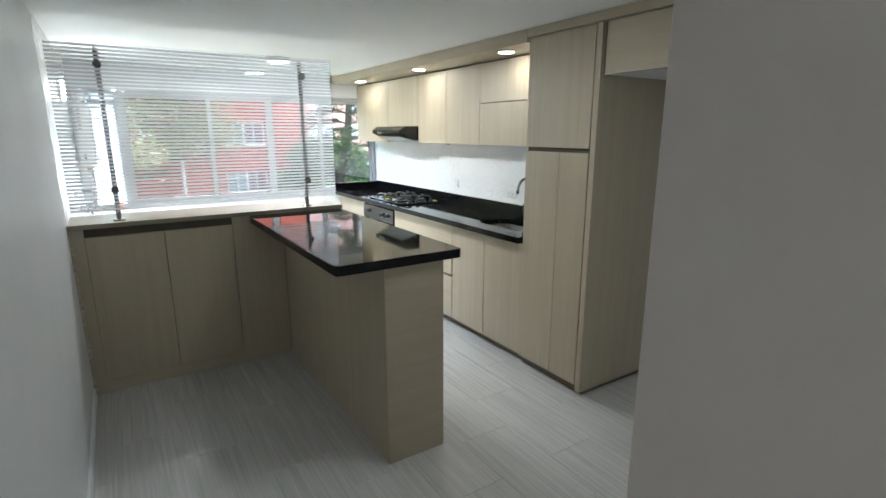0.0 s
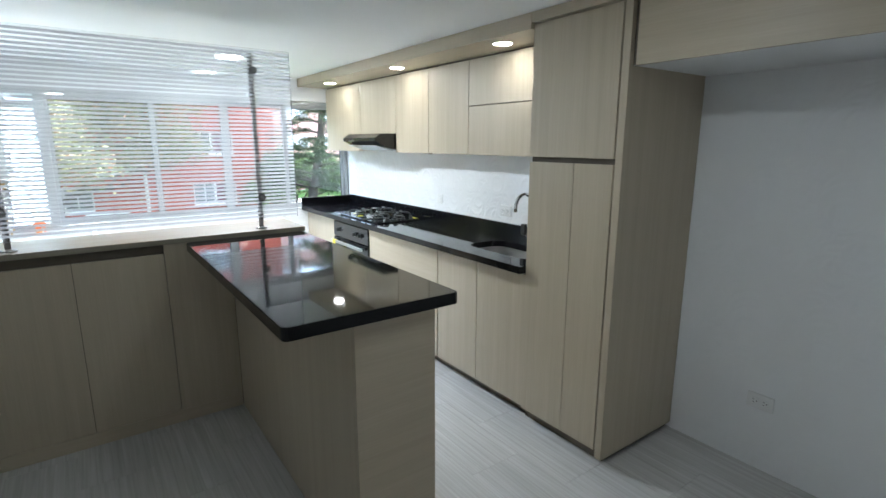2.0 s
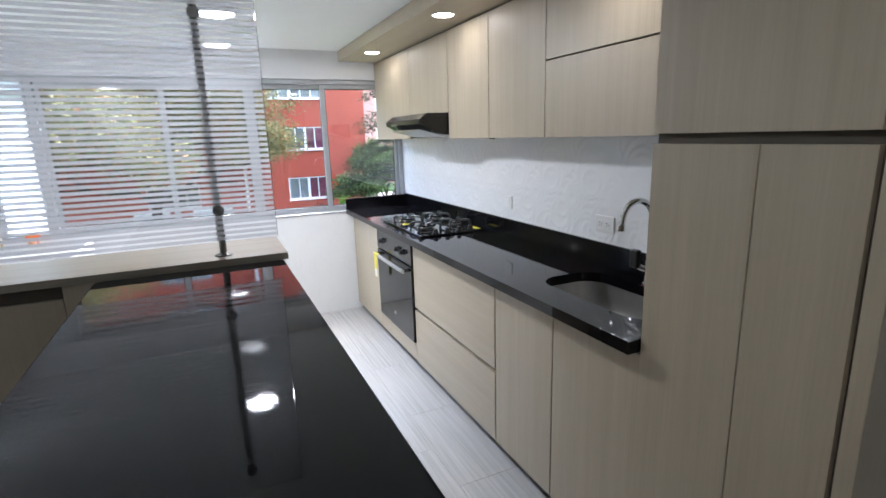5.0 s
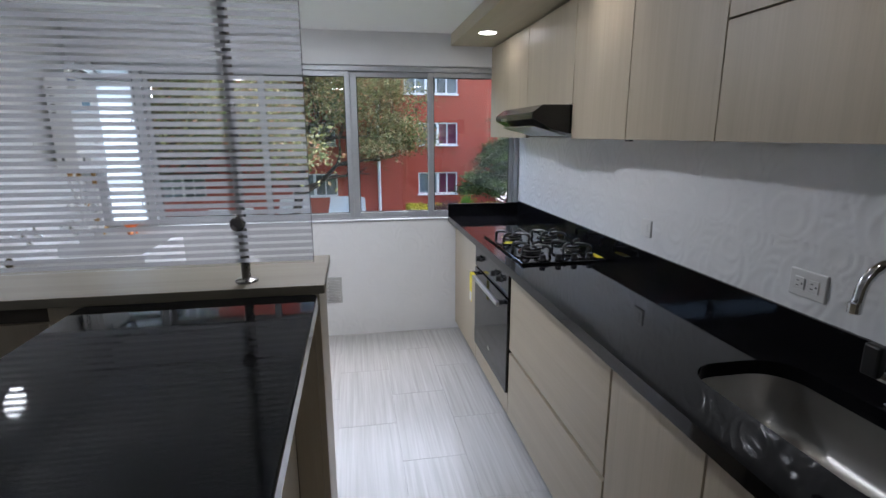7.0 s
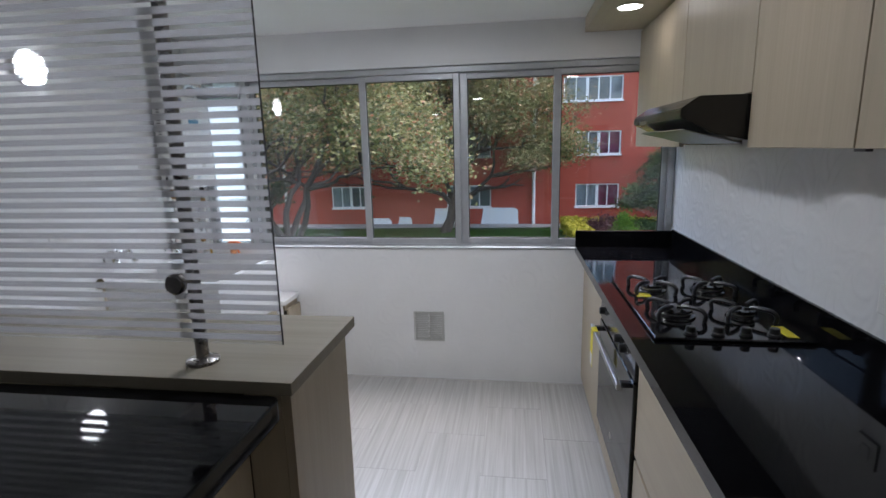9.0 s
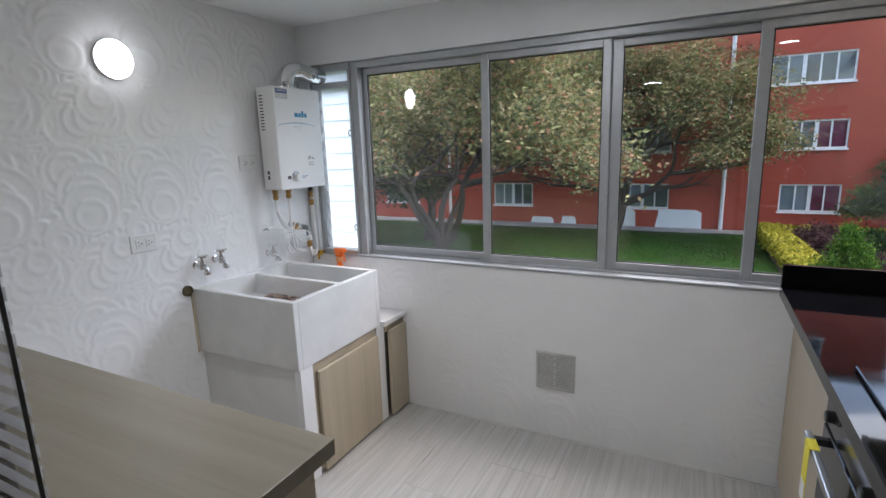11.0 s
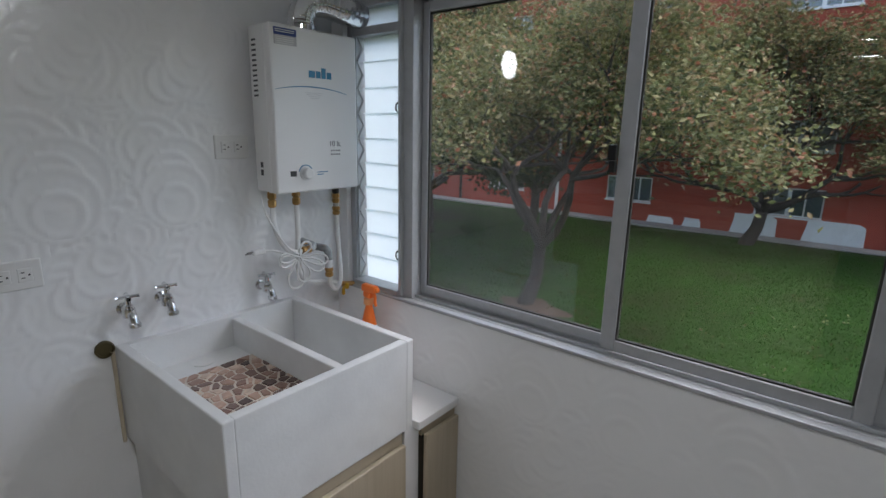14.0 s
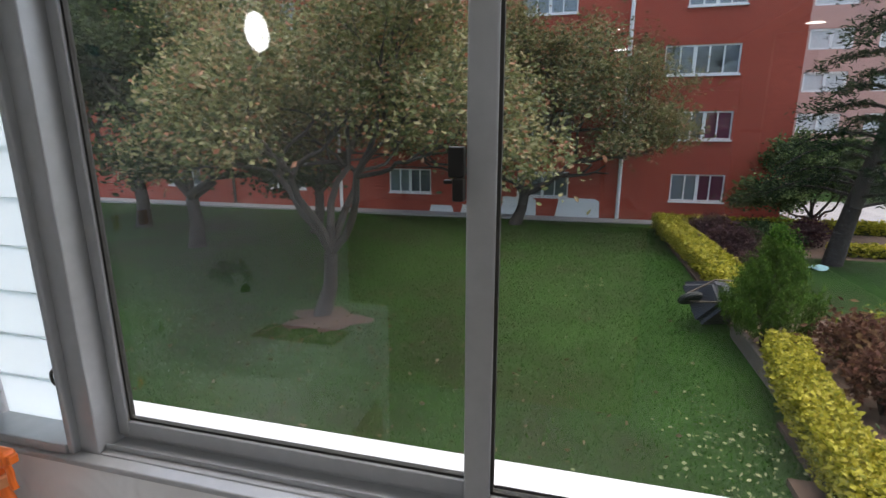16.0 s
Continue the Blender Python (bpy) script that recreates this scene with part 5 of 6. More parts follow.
for hi, (xa, xb, za, zb) in enumerate(holes):
    w = part("window", boxes((xa, xb, FY + 0.04, FY + 0.09, za, za + 0.055), (xa, xb, FY + 0.04, FY + 0.09, zb - 0.055, zb), (xa, xa + 0.055, FY + 0.04, FY + 0.09, za + 0.055, zb - 0.055), (xb - 0.055, xb, FY + 0.04, FY + 0.09, za + 0.055, zb - 0.055)), FRAMEWHITE, block, "", False)
    np_ = 4 if xb - xa < 2.2 else 5
    for k in range(np_):
        pa, pb = xa + 0.055 + (xb - xa - 0.11) * k / np_, xa + 0.055 + (xb - xa - 0.11) * (k + 1) / np_
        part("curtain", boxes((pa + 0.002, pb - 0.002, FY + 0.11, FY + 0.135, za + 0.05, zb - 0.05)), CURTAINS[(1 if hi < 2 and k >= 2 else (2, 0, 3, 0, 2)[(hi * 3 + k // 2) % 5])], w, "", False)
        part("pane", boxes((pa, pb, FY + 0.062, FY + 0.068, za + 0.055, zb - 0.055)), FARGLASS, w, "", False)
        if k:
            wd = 0.06 if k == np_ // 2 else 0.025
            part("mullion", boxes((pa - wd, pa + wd, FY + 0.035, FY + 0.092, za + 0.055, zb - 0.055)), FRAMEWHITE, w, "", False)
    part("sill", boxes((xa - 0.04, xb + 0.04, FY - 0.06, FY + 0.038, za - 0.06, za - 0.002)), FRAMEWHITE, w, "", False)
for px in (2.77, -9.1):
    bm = bmesh.new()
    tube(bm, [(px, FY - 0.07, GZ), (px, FY - 0.07, 9.2)], 0.075, 10)
    part("downpipe", bm, FRAMEWHITE, block)
bm = bmesh.new()
tube(bm, [(-14.7, FY - 0.07, GZ), (-14.7, FY - 0.07, 9.2)], 0.07, 10)
part("downpipe", bm, BARK, block)
# white primer patches on the plinth
for xa, xb, zt in ((-1.9, -0.4, -1.32), (0.35, 2.1, -1.3), (-5.0, -3.9, -1.78), (-3.6, -2.9, -1.72)):
    bm = bmesh.new()
    prof = [(xa, GZ), (xb, GZ), (xb - 0.02, zt - 0.12), (xb - 0.12 * (xb - xa), zt - 0.01), (xa + 0.08 * (xb - xa), zt), (xa + 0.10, zt - 0.3 if zt > -1.6 else zt - 0.05)]
    lo = [bm.verts.new((x, FY - 0.008, z)) for x, z in prof]
    hi = [bm.verts.new((x, FY - 0.001, z)) for x, z in prof]
    bm.faces.new(lo)
    for i in range(len(prof)):
        j = (i + 1) % len(prof)
        bm.faces.new((lo[i], lo[j], hi[j], hi[i]))
    part("primer_patch", bm, FRAMEWHITE, block, "patch of white primer")
structure("path", boxes((-26, 8.6, FY - 1.0, FY - 0.1, GZ - 0.05, GZ + 0.05)), plain("grey_concrete_path", (0.32, 0.31, 0.29), 0.9, var=0.15, relief=0.3), "narrow concrete strip along the building", "path")

# bare soil round the apple tree
SOIL = plain("brown_soil", (0.095, 0.058, 0.038), 0.95, var=0.4, scale=6, relief=0.8, fine=50)
bm = bmesh.new()
ring = [bm.verts.new((-3.4 + (0.75 + 0.18 * math.sin(3 * a + 1) + 0.1 * math.sin(7 * a)) * math.cos(a), 13.55 + (0.6 + 0.12 * math.sin(5 * a)) * math.sin(a), GZ + 0.02)) for a in np.linspace(0, 2 * math.pi, 40)[:-1]]
top = bm.verts.new((-3.4, 13.6, GZ + 0.07))
for i in range(len(ring)):
    bm.faces.new((ring[i], ring[(i + 1) % len(ring)], top))
solid("soil_patch", bm, SOIL, "patch of bare brown soil round the tree", "soil", kind="stuff")

rg = np.random.default_rng(77)


def scatter(name, centres, size, stops, label, category, seed, flat=0.15, aspect=0.6):
    me = leaf_mesh(centres, size, seed, flat, aspect)
    me.materials.append(island_mat(name + "_mat", stops, 0.7))
    return tagged(new(name, me), label, category, "", "stuff")


def lawn_z(x, y):
    return GZ + 0.05 * noise.noise(Vector((x * 0.3, y * 0.3, 0)))


pts = [(rg.normal(-2.2, 2.6), rg.normal(12.2, 2.4)) for _ in range(650)]
scatter("fallen_leaves", [(x, y, lawn_z(x, y) + 0.05) for x, y in pts if y > 7.5 and x < 3.7], 0.075, [(0.0, (0.14, 0.09, 0.05)), (0.6, (0.17, 0.125, 0.07)), (1.0, (0.26, 0.21, 0.12))], "dry fallen leaves scattered on the lawn", "leaves", 3)
pts = [(rg.normal(1.6, 0.8), rg.normal(16.8, 0.9)) for _ in range(90)] + [(rg.normal(3.0, 0.38), rg.normal(10.6, 0.75)) for _ in range(230)] + [(rg.normal(1.0, 1.6), rg.normal(11.5, 1.6)) for _ in range(20)]
scatter("clover_flowers", [(x, y, lawn_z(x, y) + 0.06) for x, y in pts if x < 3.7], 0.06, [(0.0, (0.15, 0.20, 0.09)), (1.0, (0.46, 0.44, 0.24))], "pale clover patches in the lawn", "clover", 4)
# grass blades
k = 80000
gx, gy = rg.uniform(-9, 3.9, k), 7.0 + 17.5 * rg.random(k) ** 1.9
gz = np.array([lawn_z(float(x), float(y)) for x, y in zip(gx, gy)])
lean = rg.normal(0, 0.03, (k, 2))
hgt = rg.uniform(0.025, 0.06, k)
wd = 0.007 + 0.006 * (gy - 7) / 12
ang = rg.uniform(0, math.pi, k)
v = np.stack([np.stack([gx - wd * np.cos(ang), gy - wd * np.sin(ang), gz - 0.005], -1), np.stack([gx + wd * np.cos(ang), gy + wd * np.sin(ang), gz - 0.005], -1), np.stack([gx + lean[:, 0], gy + lean[:, 1], gz + hgt], -1)], 1).reshape(-1, 3)
me = bpy.data.meshes.new("grass")
me.from_pydata(v.tolist(), [], np.arange(k * 3).reshape(-1, 3).tolist())
me.materials.append(island_mat("grass_blades", [(0.0, (0.018, 0.064, 0.007)), (0.6, (0.036, 0.118, 0.012)), (0.93, (0.065, 0.145, 0.025)), (1.0, (0.17, 0.17, 0.08))], 0.7))
tagged(new("grass", me), "short green lawn grass", "grass", "", "stuff")


# ---- hedge, bed and shrubs ----
def hedge(label, path, half, height, per_m, leaf, stops, seed):
    """A clipped hedge along a path of points."""
    h = thing("hedge", (*path[0], GZ), label, "hedge")
    r = np.random.default_rng(seed)
    core = bmesh.new()
    cs = []
    for (ax, ay), (bx, by) in zip(path, path[1:]):
        d = Vector((bx - ax, by - ay, 0))
        ln = d.length
        d.normalize()
        nx, ny = -d.y, d.x
        steps = max(2, int(ln / 0.4))
        prev = None
        for i in range(steps + 1):
            t = i / steps
            cx, cy = ax + (bx - ax) * t, ay + (by - ay) * t
            w = half * (0.82 + 0.1 * noise.noise(Vector((cx * 1.7, cy * 1.7, seed))))
            ht = height * (0.88 + 0.08 * noise.noise(Vector((cx * 1.3, cy * 1.3, seed + 5))))
            row = [core.verts.new((cx + nx * o * w, cy + ny * o * w, GZ + z * ht)) for o, z in ((-0.9, 0), (-1, 0.6), (-0.75, 1), (0.75, 1), (1, 0.6), (0.9, 0))]
            if prev:
                for q in range(5):
                    core.faces.new((prev[q], prev[q + 1], row[q + 1], row[q]))
            prev = row
        k = int(per_m * ln)
        t = r.random(k) * ln
        # leaves over the top and down both sides
        s = r.uniform(-1.0, 1.0, k) * (half + height * 0.7)
        o = np.clip(s, -half, half)
        z = np.where(np.abs(s) > half, height - (np.abs(s) - half), height) + r.normal(0, 0.035, k)
        o = o + r.normal(0, 0.04, k)
        cs.append(np.stack([ax + d.x * t + nx * o, ay + d.y * t + ny * o, GZ + np.maximum(z, 0.05)], -1))
    # added filling stops see-through; shade between the leaves is in its dark colour
    part("core", core, plain("hedge_shade_core", (0.05, 0.055, 0.015), 0.9, var=0.4), h)
    add_mesh("leaves", leaf_mesh(np.concatenate(cs), leaf, seed + 1, 0.6, 0.6), island_mat("hedge_leaves", stops, 0.5), h, "", "stuff")
    return h


GOLD = [(0.0, (0.16, 0.17, 0.02)), (0.4, (0.36, 0.33, 0.035)), (0.8, (0.52, 0.46, 0.06)), (1.0, (0.60, 0.50, 0.10))]
hedge("clipped golden-yellow hedge along the lawn", [(3.62, 7.4), (3.87, 10.4), (3.98, 11.6), (4.27, 13.4)], 0.21, 0.60, 2600, 0.075, GOLD, 41)
hedge("clipped golden-yellow hedge along the lawn", [(4.42, 15.2), (4.45, 18.0), (4.15, 24.2)], 0.30, 0.62, 1100, 0.11, GOLD, 43)
hedge("low golden-yellow hedge along the far bed", [(4.3, 24.6), (13.0, 24.9)], 0.25, 0.45, 700, 0.12, GOLD, 45)
hedge("low golden-yellow hedge beside the path", [(8.2, 21.5), (15.0, 21.0)], 0.25, 0.35, 700, 0.12, GOLD, 47)
structure("kerb_wall", boxes((3.93, 4.03, 11.75, 14.7, GZ - 0.1, GZ + 0.27), bevel=0.02), plain("worn_brown_concrete", (0.16, 0.125, 0.095), 0.9, var=0.35, relief=0.6, fine=30), "low worn concrete edge of the bed", "kerb")
structure("soil_bed", boxes((4.02, 14.0, 6.6, 24.6, GZ - 0.05, GZ + 0.085), (3.42, 4.0195, 6.6, 10.6, GZ - 0.05, GZ + 0.075), (3.70, 4.0195, 10.6005, 11.74, GZ - 0.05, GZ + 0.07)), SOIL, "dark soil planting bed", "soil")
structure("bed_lawn", boxes((5.9, 14.0, 15.6, 20.6, GZ - 0.02, GZ + 0.13)), LAWN, "grass strip between the beds", "lawn")


def shrub(at, rad, height, count, leaf, stops, label, seed, spiky=0.0):
    """A loose bush of leaf clumps on short stems."""
    sh = thing("shrub", at, label, "shrub")
    r = np.random.default_rng(seed)
    stems = bmesh.new()
    cs = []
    for q in range(16):
        a, e = r.uniform(0, 6.28), r.uniform(0.1, 1.0)
        tip = Vector((at[0] + rad * 0.75 * e * math.cos(a), at[1] + rad * 0.75 * e * math.sin(a), at[2] + height * (0.95 - 0.45 * e * e) * r.uniform(0.7, 1.05)))
        tube(stems, [Vector(at), (Vector(at) + tip) / 2 + Vector((0, 0, height * 0.1)), tip], 0.015, 5, [0.02, 0.014, 0.006])
        k = count // 16
        u = r.random((k, 1)) ** 0.5
        cs.append(np.array(tip) * (1 - 0.0) + r.normal(0, 1, (k, 3)) * np.array([rad * 0.24, rad * 0.24, height * 0.17]) - np.array([0, 0, height * 0.12]) * u)
    c = np.concatenate(cs)
    c[:, 2] = np.maximum(c[:, 2], at[2] + 0.03)
    part("stems", stems, BARK, sh)
    add_mesh("leaves", leaf_mesh(c, leaf, seed + 1, 0.8, 0.5 - 0.3 * spiky), island_mat("shrub_leaves", stops, 0.6), sh, "", "stuff")
    return sh


PURPLE = [(0.0, (0.035, 0.018, 0.022)), (0.6, (0.09, 0.045, 0.05)), (1.0, (0.16, 0.09, 0.08))]
RUST = [(0.0, (0.06, 0.025, 0.018)), (0.6, (0.15, 0.06, 0.04)), (1.0, (0.22, 0.13, 0.06))]
GREEN = [(0.0, (0.012, 0.03, 0.012)), (0.6, (0.04, 0.075, 0.028)), (1.0, (0.09, 0.13, 0.05))]
LIME = [(0.0, (0.10, 0.13, 0.02)), (0.6, (0.25, 0.27, 0.04)), (1.0, (0.40, 0.38, 0.06))]
B = GZ + 0.08
for i, (x, y, rad, h, st, lb) in enumerate((
        (5.3, 22.6, 0.8, 0.75, PURPLE, "low purple-brown shrub in the bed"), (5.4, 20.4, 0.75, 0.8, PURPLE, "low purple-brown shrub in the bed"),
        (5.6, 18.3, 0.7, 0.7, PURPLE, "low purple-brown shrub in the bed"), (6.7, 22.8, 0.9, 0.6, GREEN, "low dark green shrub in the bed"),
        (6.7, 21.3, 0.8, 0.55, GREEN, "low dark green shrub in the bed"), (8.0, 22.6, 0.7, 0.7, PURPLE, "low purple-brown shrub in the bed"),
        (5.2, 13.4, 0.65, 0.8, RUST, "rusty red shrub behind the hedge"), (5.0, 12.2, 0.6, 0.75, RUST, "rusty red shrub behind the hedge"),
        (5.9, 13.9, 0.7, 0.7, LIME, "yellow-green shrub in the bed"), (6.4, 12.9, 0.7, 0.65, LIME, "yellow-green shrub in the bed"),
        (5.3, 10.9, 0.65, 0.8, GREEN, "spiky dark green shrub behind the hedge"), (5.0, 9.7, 0.6, 0.75, GREEN, "spiky dark green shrub behind the hedge"), (6.2, 11.4, 0.6, 0.7, RUST, "rusty red shrub behind the hedge"))):
    shrub((x, y, B), rad, h, 2600, 0.10, st, lb, 200 + i * 3, 0.6 if "spiky" in lb else 0.0)

# clipped cone conifer in the hedge line
CONE = [(0.0, (0.016, 0.045, 0.007)), (0.45, (0.055, 0.13, 0.016)), (0.85, (0.12, 0.22, 0.03)), (1.0, (0.21, 0.29, 0.05))]
con = thing("conifer", (4.27, 14.1, GZ), "small bright green cone-shaped conifer", "tree")
bm = bmesh.new()
tube(bm, [(4.27, 14.1, GZ - 0.05), (4.27, 14.1, GZ + 1.0), (4.30, 14.1, GZ + 1.9)], 0.05, 8, [0.08, 0.05, 0.01])
part("trunk", bm, BARK, con)
r = np.random.default_rng(9)
cs = []
for q in range(430):
    hf = r.random() ** 1.25
    a = r.uniform(0, 6.28)
    girth = 0.80 * min(1.0, 0.72 + 1.4 * hf) * (1 - hf) ** 0.85 * (1 + 0.10 * math.sin(5 * a + 9 * hf))
    rad = girth * (1 - 0.55 * r.random() ** 3)
    c0 = np.array((4.27 + rad * math.cos(a), 14.1 + rad * math.sin(a), GZ + 0.52 + 1.46 * hf))
    tilt = r.normal(0, 1, (62, 1))
    out = np.array((math.cos(a) * 0.025, math.sin(a) * 0.025, 0.085))
    cs.append(c0 + tilt * out + r.normal(0, 1, (62, 3)) * 0.032)
add_mesh("foliage", leaf_mesh(np.concatenate(cs), 0.055, 10, 2.0, 0.35), island_mat("conifer_sprays", CONE, 0.6), con, "", "stuff")

# tall leaning pine with drooping layers
pine = thing("pine_tree", (7.7, 20.0, GZ), "tall dark pine with layered drooping branches", "tree")
bm = bmesh.new()
axis = smooth_path([(7.6, 20.0, GZ - 0.1), (7.9, 20.1, GZ + 1.6), (8.4, 20.2, GZ + 4.0), (8.6, 20.2, GZ + 7.5), (8.7, 20.2, GZ + 11.5)], 8)
tube(bm, axis, 0.2, 10, [0.24 * (1 - 0.8 * i / (len(axis) - 1)) for i in range(len(axis))])
cs = []
r = np.random.default_rng(19)
for q in range(62):
    f = 0.27 + 0.71 * q / 62
    p = axis[min(int(f * (len(axis) - 1)), len(axis) - 1)]
    a = q * 2.4 + r.uniform(-0.3, 0.3)
    ln = 3.0 * (1 - f) ** 0.6 * r.uniform(0.75, 1.1) + 0.3
    pts = [p + Vector((math.cos(a) * ln * s, math.sin(a) * ln * s, 0.10 * ln * math.sin(s * 3.1) - 0.20 * ln * s * s + 0.10 * s)) for s in (0, 0.25, 0.5, 0.75, 1.0)]
    tube(bm, pts, 0.04, 5, [0.05, 0.04, 0.03, 0.02, 0.008])
    for s in np.linspace(0.3, 1.0, 9):
        i0 = min(int(s * 4), 3)
        c0 = pts[i0].lerp(pts[i0 + 1], s * 4 - i0)
        cs.append(np.array(c0) + r.normal(0, 1, (38, 3)) * np.array((0.20, 0.20, 0.06)))
part("trunk", bm, BARK, pine)
add_mesh("needles", leaf_mesh(np.concatenate(cs), 0.17, 20, 0.5, 0.22), island_mat("pine_needles", [(0.0, (0.008, 0.018, 0.010)), (0.6, (0.025, 0.048, 0.022)), (1.0, (0.07, 0.10, 0.04))], 0.6), pine, "", "stuff")

# small bushy tree beyond the bed
broad_tree((9.1, 25.2, GZ), 53, "small bushy tree with several stems in the bed", 0.5, 0.08, 3, 1.0, [(0, 45, 1.15), (120, 45, 1.1), (240, 45, 1.1), (60, 15, 1.1), (180, 55, 1.2), (300, 50, 1.1)], 60, 0.13, 0.22, island_mat("bush_leaves", [(0.0, (0.03, 0.055, 0.02)), (0.6, (0.09, 0.14, 0.05)), (1.0, (0.24, 0.32, 0.13))], 0.5), (0, 0), 0.0, 0.75, 1.2)

# overturned wheelbarrow
wb = thing("wheelbarrow", (3.55, 15.15, GZ), "overturned black wheelbarrow lying on the grass", "wheelbarrow")
bm = bmesh.new()
lo = [(-0.33, -0.42), (0.33, -0.42), (0.36, 0.36), (-0.36, 0.36)]
hi = [(-0.16, -0.24), (0.16, -0.24), (0.2, 0.16), (-0.2, 0.16)]
M = pose(0, 0, 0, 14, -48, 115) @ Matrix.Scale(1.2, 4)
M = pose(3.6, 15.15, GZ + 0.03 - min((M @ Vector((x, y, z))).z for q, z in ((lo, 0.0), (hi, 0.42)) for x, y in q)) @ M
outer_lo = [bm.verts.new(M @ Vector((x, y, 0.0))) for x, y in lo]
outer_hi = [bm.verts.new(M @ Vector((x, y, 0.42))) for x, y in hi]
for i in range(4):
    j = (i + 1) % 4
    bm.faces.new((outer_lo[i], outer_lo[j], outer_hi[j], outer_hi[i]))
bm.faces.new(outer_hi)
bmesh.ops.bevel(bm, geom=[e for e in bm.edges if len(e.link_faces) == 2], offset=0.09, segments=3, affect="EDGES")
bmesh.ops.solidify(bm, geom=list(bm.faces), thickness=0.012)
part("tray", bm, plain("black_tray_plastic", (0.022, 0.022, 0.026), 0.45), wb)
bm = bmesh.new()
lathe(bm, [(0.05, -0.035), (0.15, -0.04), (0.175, -0.02), (0.175, 0.02), (0.15, 0.04), (0.05, 0.035)], M @ pose(0.0, 0.5, 0.16, 0, 90, 0), 20)
part("wheel", bm, RUBBER, wb)
for sx in (-0.2, 0.2):
    bm = bmesh.new()
    tube(bm, [M @ Vector(p) for p in ((sx * 0.3, 0.55, 0.18), (sx * 0.9, 0.2, 0.44), (sx, -0.3, 0.42), (sx * 1.3, -0.85, 0.30))], 0.017, 8)
    part("handle", bm, plain("brown_handle", (0.10, 0.07, 0.045), 0.6), wb)

# pale plastic bag on the far grass
bm = bmesh.new()
lathe(bm, [(0.12, 0.0), (0.2, 0.03), (0.16, 0.09), (0.05, 0.12)], pose(7.1, 19.4, GZ + 0.13), 12)
for vtx in bm.verts:
    vtx.co += Vector(noise.noise_vector(vtx.co * 6)) * 0.05
solid("plastic_bag", bm, plain("pale_green_plastic", (0.45, 0.68, 0.62), 0.4), "crumpled pale green plastic bag on the grass", "bag")

# ---- street and the far block ----
structure("road", boxes((9.5, 60, 27.0, 33.5, GZ - 0.06, GZ + 0.03)), plain("light_concrete_road", (0.34, 0.34, 0.34), 0.9, var=0.12, relief=0.2), "pale concrete road beyond the lawn", "road")
far = thing("apartment_building", (22, 44, GZ), "far apartment building, haze in its pale pink colour, with white window bands", "building")
fh = [(10.0 + 3.4 * c, 12.2 + 3.4 * c, -1.2 + 2.3 * k, -0.1 + 2.3 * k) for c in range(8) for k in range(5)]
# wall paled to pink: the haze of distance is put into its colour
part("wall", punched_wall(9.0, 38.0, GZ, 10.4, 40.0, 0.2, fh), plain("haze_pale_pink", (0.56, 0.33, 0.28), 0.85, var=0.08, scale=0.6), far)
part("roof", boxes((8.8, 38.2, 39.8, 50.0, 10.4, 10.7)), FRAMEWHITE, far)
for xa, xb, za, zb in fh:
    w = part("window", boxes((xa, xb, 40.05, 40.1, za, za + 0.1), (xa, xb, 40.05, 40.1, zb - 0.1, zb), (xa, xa + 0.1, 40.05, 40.1, za, zb), (xb - 0.1, xb, 40.05, 40.1, za, zb), ((xa + xb) / 2 - 0.08, (xa + xb) / 2 + 0.08, 40.05, 40.1, za, zb)), FRAMEWHITE, far, "", False)
    part("pane", boxes((xa + 0.1, xb - 0.1, 40.12, 40.16, za + 0.1, zb - 0.1)), CURTAINS[2], w, "", False)


# ---- floor tiles ----
tile_cache = {}


def floor_tile(w, l):
    key = (round(w, 3), round(l, 3))
    if key not in tile_cache:
        tile_cache[key] = finish(boxes((-w / 2, w / 2, -l / 2, l / 2, -0.006, 0.0), bevel=0.0006), "floor_tile", FLOORTILE)
    return tile_cache[key]


TW, TL = 0.305, 0.63
col = 0
x = 1.777 - 7 * TW
while x < XF:
    xa, xb = max(x, XL), min(x + TW, XF)
    y = 4.396 - 10 * TL + (0 if round((x - 1.777) / TW) % 2 == 0 else 0.329)
    while y < YW:
        ya, yb = max(y, -1.6), min(y + TL, YW)
        if xb - xa > 0.02 and yb - ya > 0.02 and not (xa > 0.8 and yb < 0.65):
            ob = new("floor_tile", floor_tile(xb - xa - 0.0011, yb - ya - 0.0011))
            ob.location = ((xa + xb) / 2, (ya + yb) / 2, 0)
            ob.parent = floor
        y += TL
    x += TW

# ---- relief wall tiles ----
RW, RH = 0.30, 0.60
rr = np.random.default_rng(8)
discs = []
for k in range(30):
    discs.append((rr.uniform(0, RW), rr.uniform(0, RH), 0.038 + 0.092 * rr.random() ** 1.2, rr.integers(2, 5), rr.uniform(-0.9, 0.9), rr.uniform(-0.9, 0.9)))


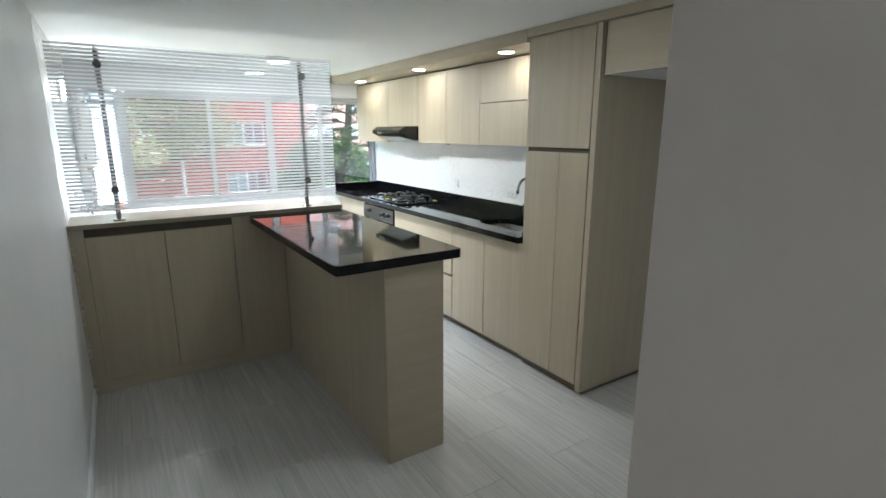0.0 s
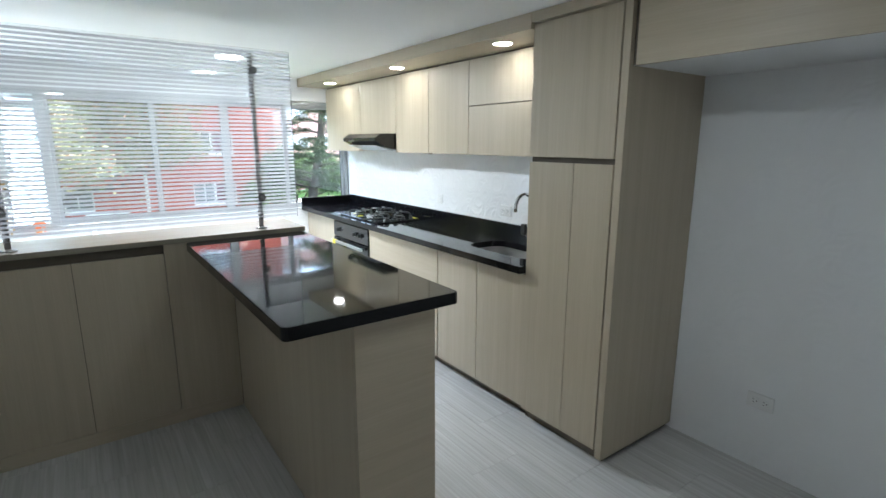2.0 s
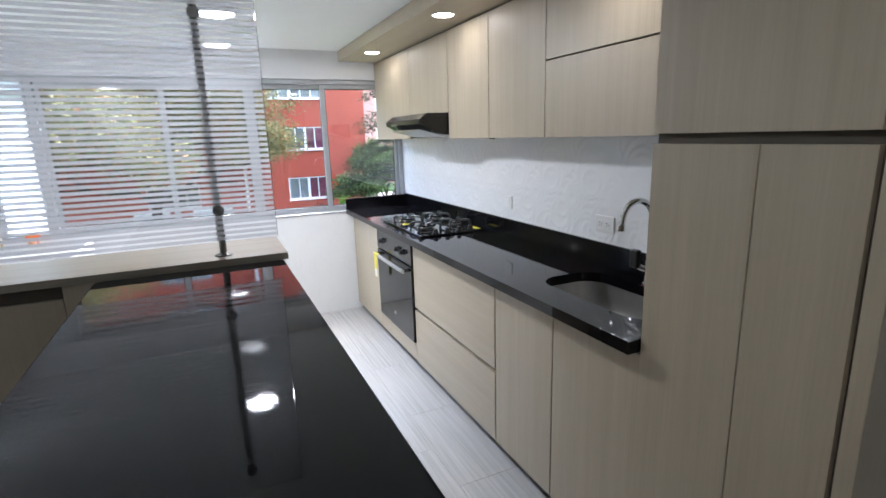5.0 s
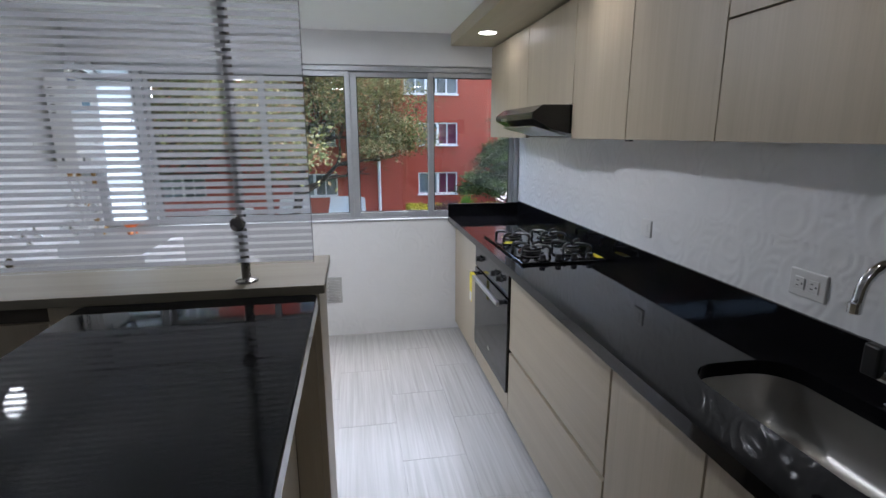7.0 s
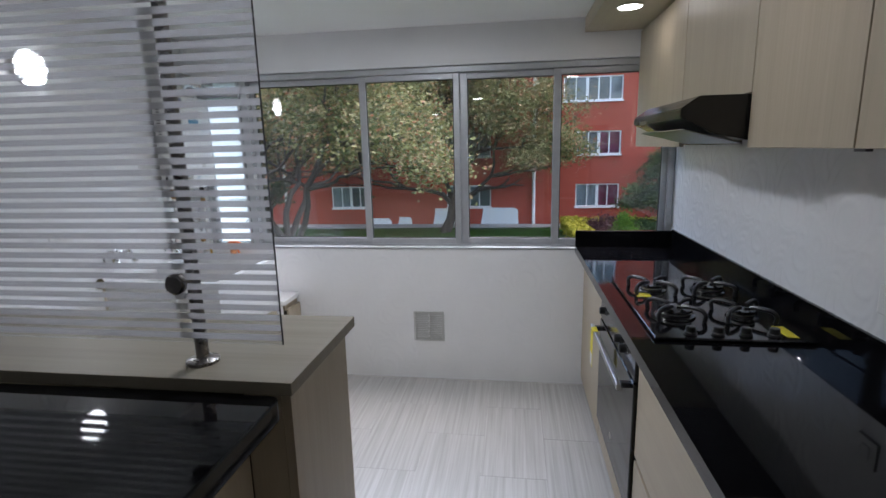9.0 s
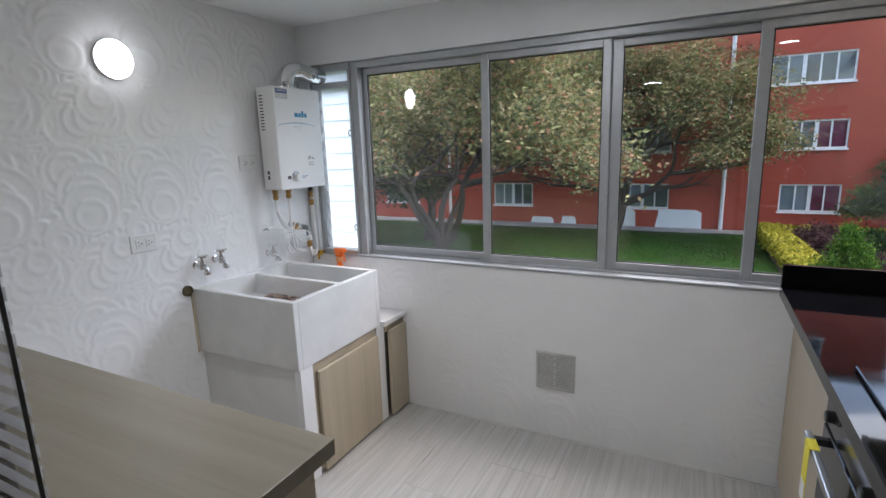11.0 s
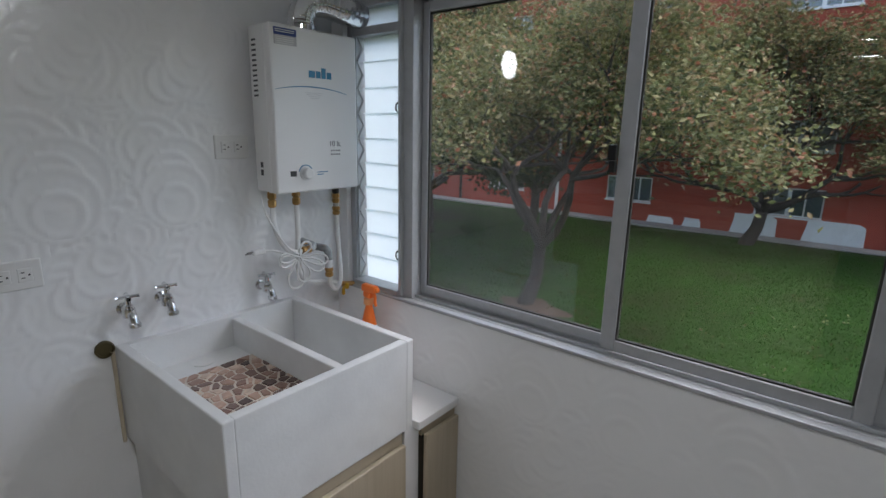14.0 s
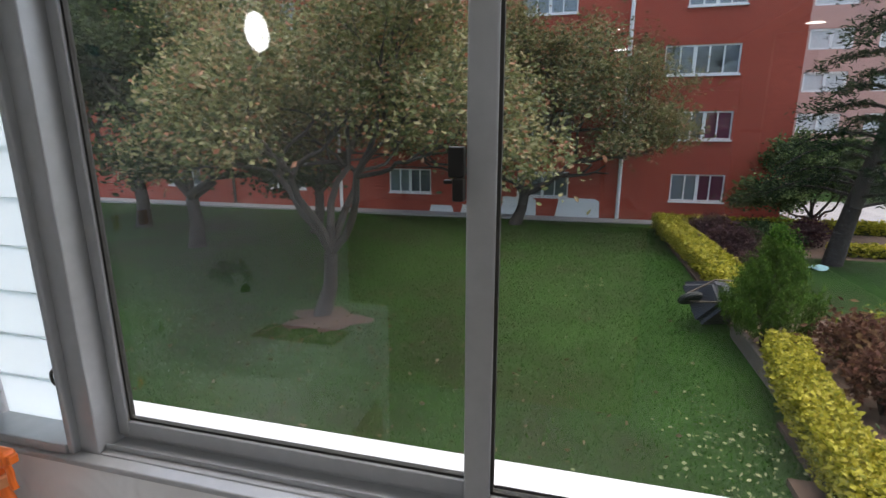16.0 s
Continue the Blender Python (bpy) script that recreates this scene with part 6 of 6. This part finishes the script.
def relief(u, v):
    """Height of overlapping stepped discs; it repeats from tile to tile."""
    h = np.zeros_like(u)
    for cu, cv, r, steps, ou, ov in discs:
        for s in range(steps):
            k = 1 - s / steps * 0.75
            du = (u - cu - ou * r * (1 - k) * 1.2 + RW / 2) % RW - RW / 2
            dv = (v - cv - ov * r * (1 - k) * 1.2 + RH / 2) % RH - RH / 2
            d = np.hypot(du, dv) / (r * k)
            inside = d < 1
            if s == 0:
                h = np.where(inside, h * 0.35, h)
            wide = min(0.3, 0.010 / (r * k))
            ridge = np.where(d > 1 - wide, np.clip((1 - d) / (wide * 0.3), 0, 1), np.clip(1 - (1 - wide - d) / (wide * 2.2), 0, 1))
            h = np.where(inside, np.maximum(h * 0.9, 0.0032 * ridge), h)
    return h


relief_cache = {}


def relief_tile(u0, u1, v0, v1, height=1.0):
    """One glazed tile, in the local xz plane, facing local -y."""
    key = tuple(round(q, 3) for q in (u0, u1, v0, v1, height))
    if key in relief_cache:
        return relief_cache[key]
    nu, nv = max(2, int((u1 - u0) / 0.0065)), max(2, int((v1 - v0) / 0.0065))
    us, vs = np.linspace(u0 + 0.0001, u1 - 0.0001, nu), np.linspace(v0 + 0.0001, v1 - 0.0001, nv)
    U, V = np.meshgrid(us, vs)
    H = 0.006 + height * relief(U, V)
    co = np.stack([U - (u0 + u1) / 2, -H, V - (v0 + v1) / 2], -1).reshape(-1, 3)
    i = np.arange(nu * nv).reshape(nv, nu)
    f = np.stack([i[:-1, :-1], i[:-1, 1:], i[1:, 1:], i[1:, :-1]], -1).reshape(-1, 4)
    me = bpy.data.meshes.new("relief_tile")
    me.from_pydata(co.tolist(), [], f.tolist())
    me.materials.append(TILE_WHITE)
    me.polygons.foreach_set("use_smooth", [True] * len(me.polygons))
    relief_cache[key] = me
    return me


def tile_wall(parent, a0, a1, z0, z1, place, turn, height=1.0):
    """Covers a stretch of wall; place(a, z) gives the spot on its face."""
    a = a0
    while a < a1 - 0.01:
        b = min(a + RW, a1)
        z = math.floor(z0 / RH) * RH
        while z < z1 - 0.005:
            za, zb = max(z, z0), min(z + RH, z1)
            if zb - za > 0.01:
                ob = new("relief_tile", relief_tile(0, b - a, za - z, zb - z, height))
                ob.matrix_basis = pose(*place((a + b) / 2, (za + zb) / 2), 0, 0, turn)
                ob.parent = parent
            z += RH
        a += RW


tile_wall(bpy.data.objects["wall_west"], 3.84, YW + 0.005, 0.0, CEIL, lambda a, z: (XL - 0.0065, a, z), 90, 1.0)
tile_wall(bpy.data.objects["wall_north"], XL, XR, 0.0, 0.870, lambda a, z: (a, YW + 0.0065, z), 0, 0.55)
tile_wall(bpy.data.objects["wall_east"], -YW, -2.754, 1.0, 1.475, lambda a, z: (XR + 0.0065, -a, z), -90, 0.8)
tile_wall(bpy.data.objects["wall_east"], -2.192, -0.725, 0.0, 1.868, lambda a, z: (XF + 0.0005, -a, z), -90, 0.35)
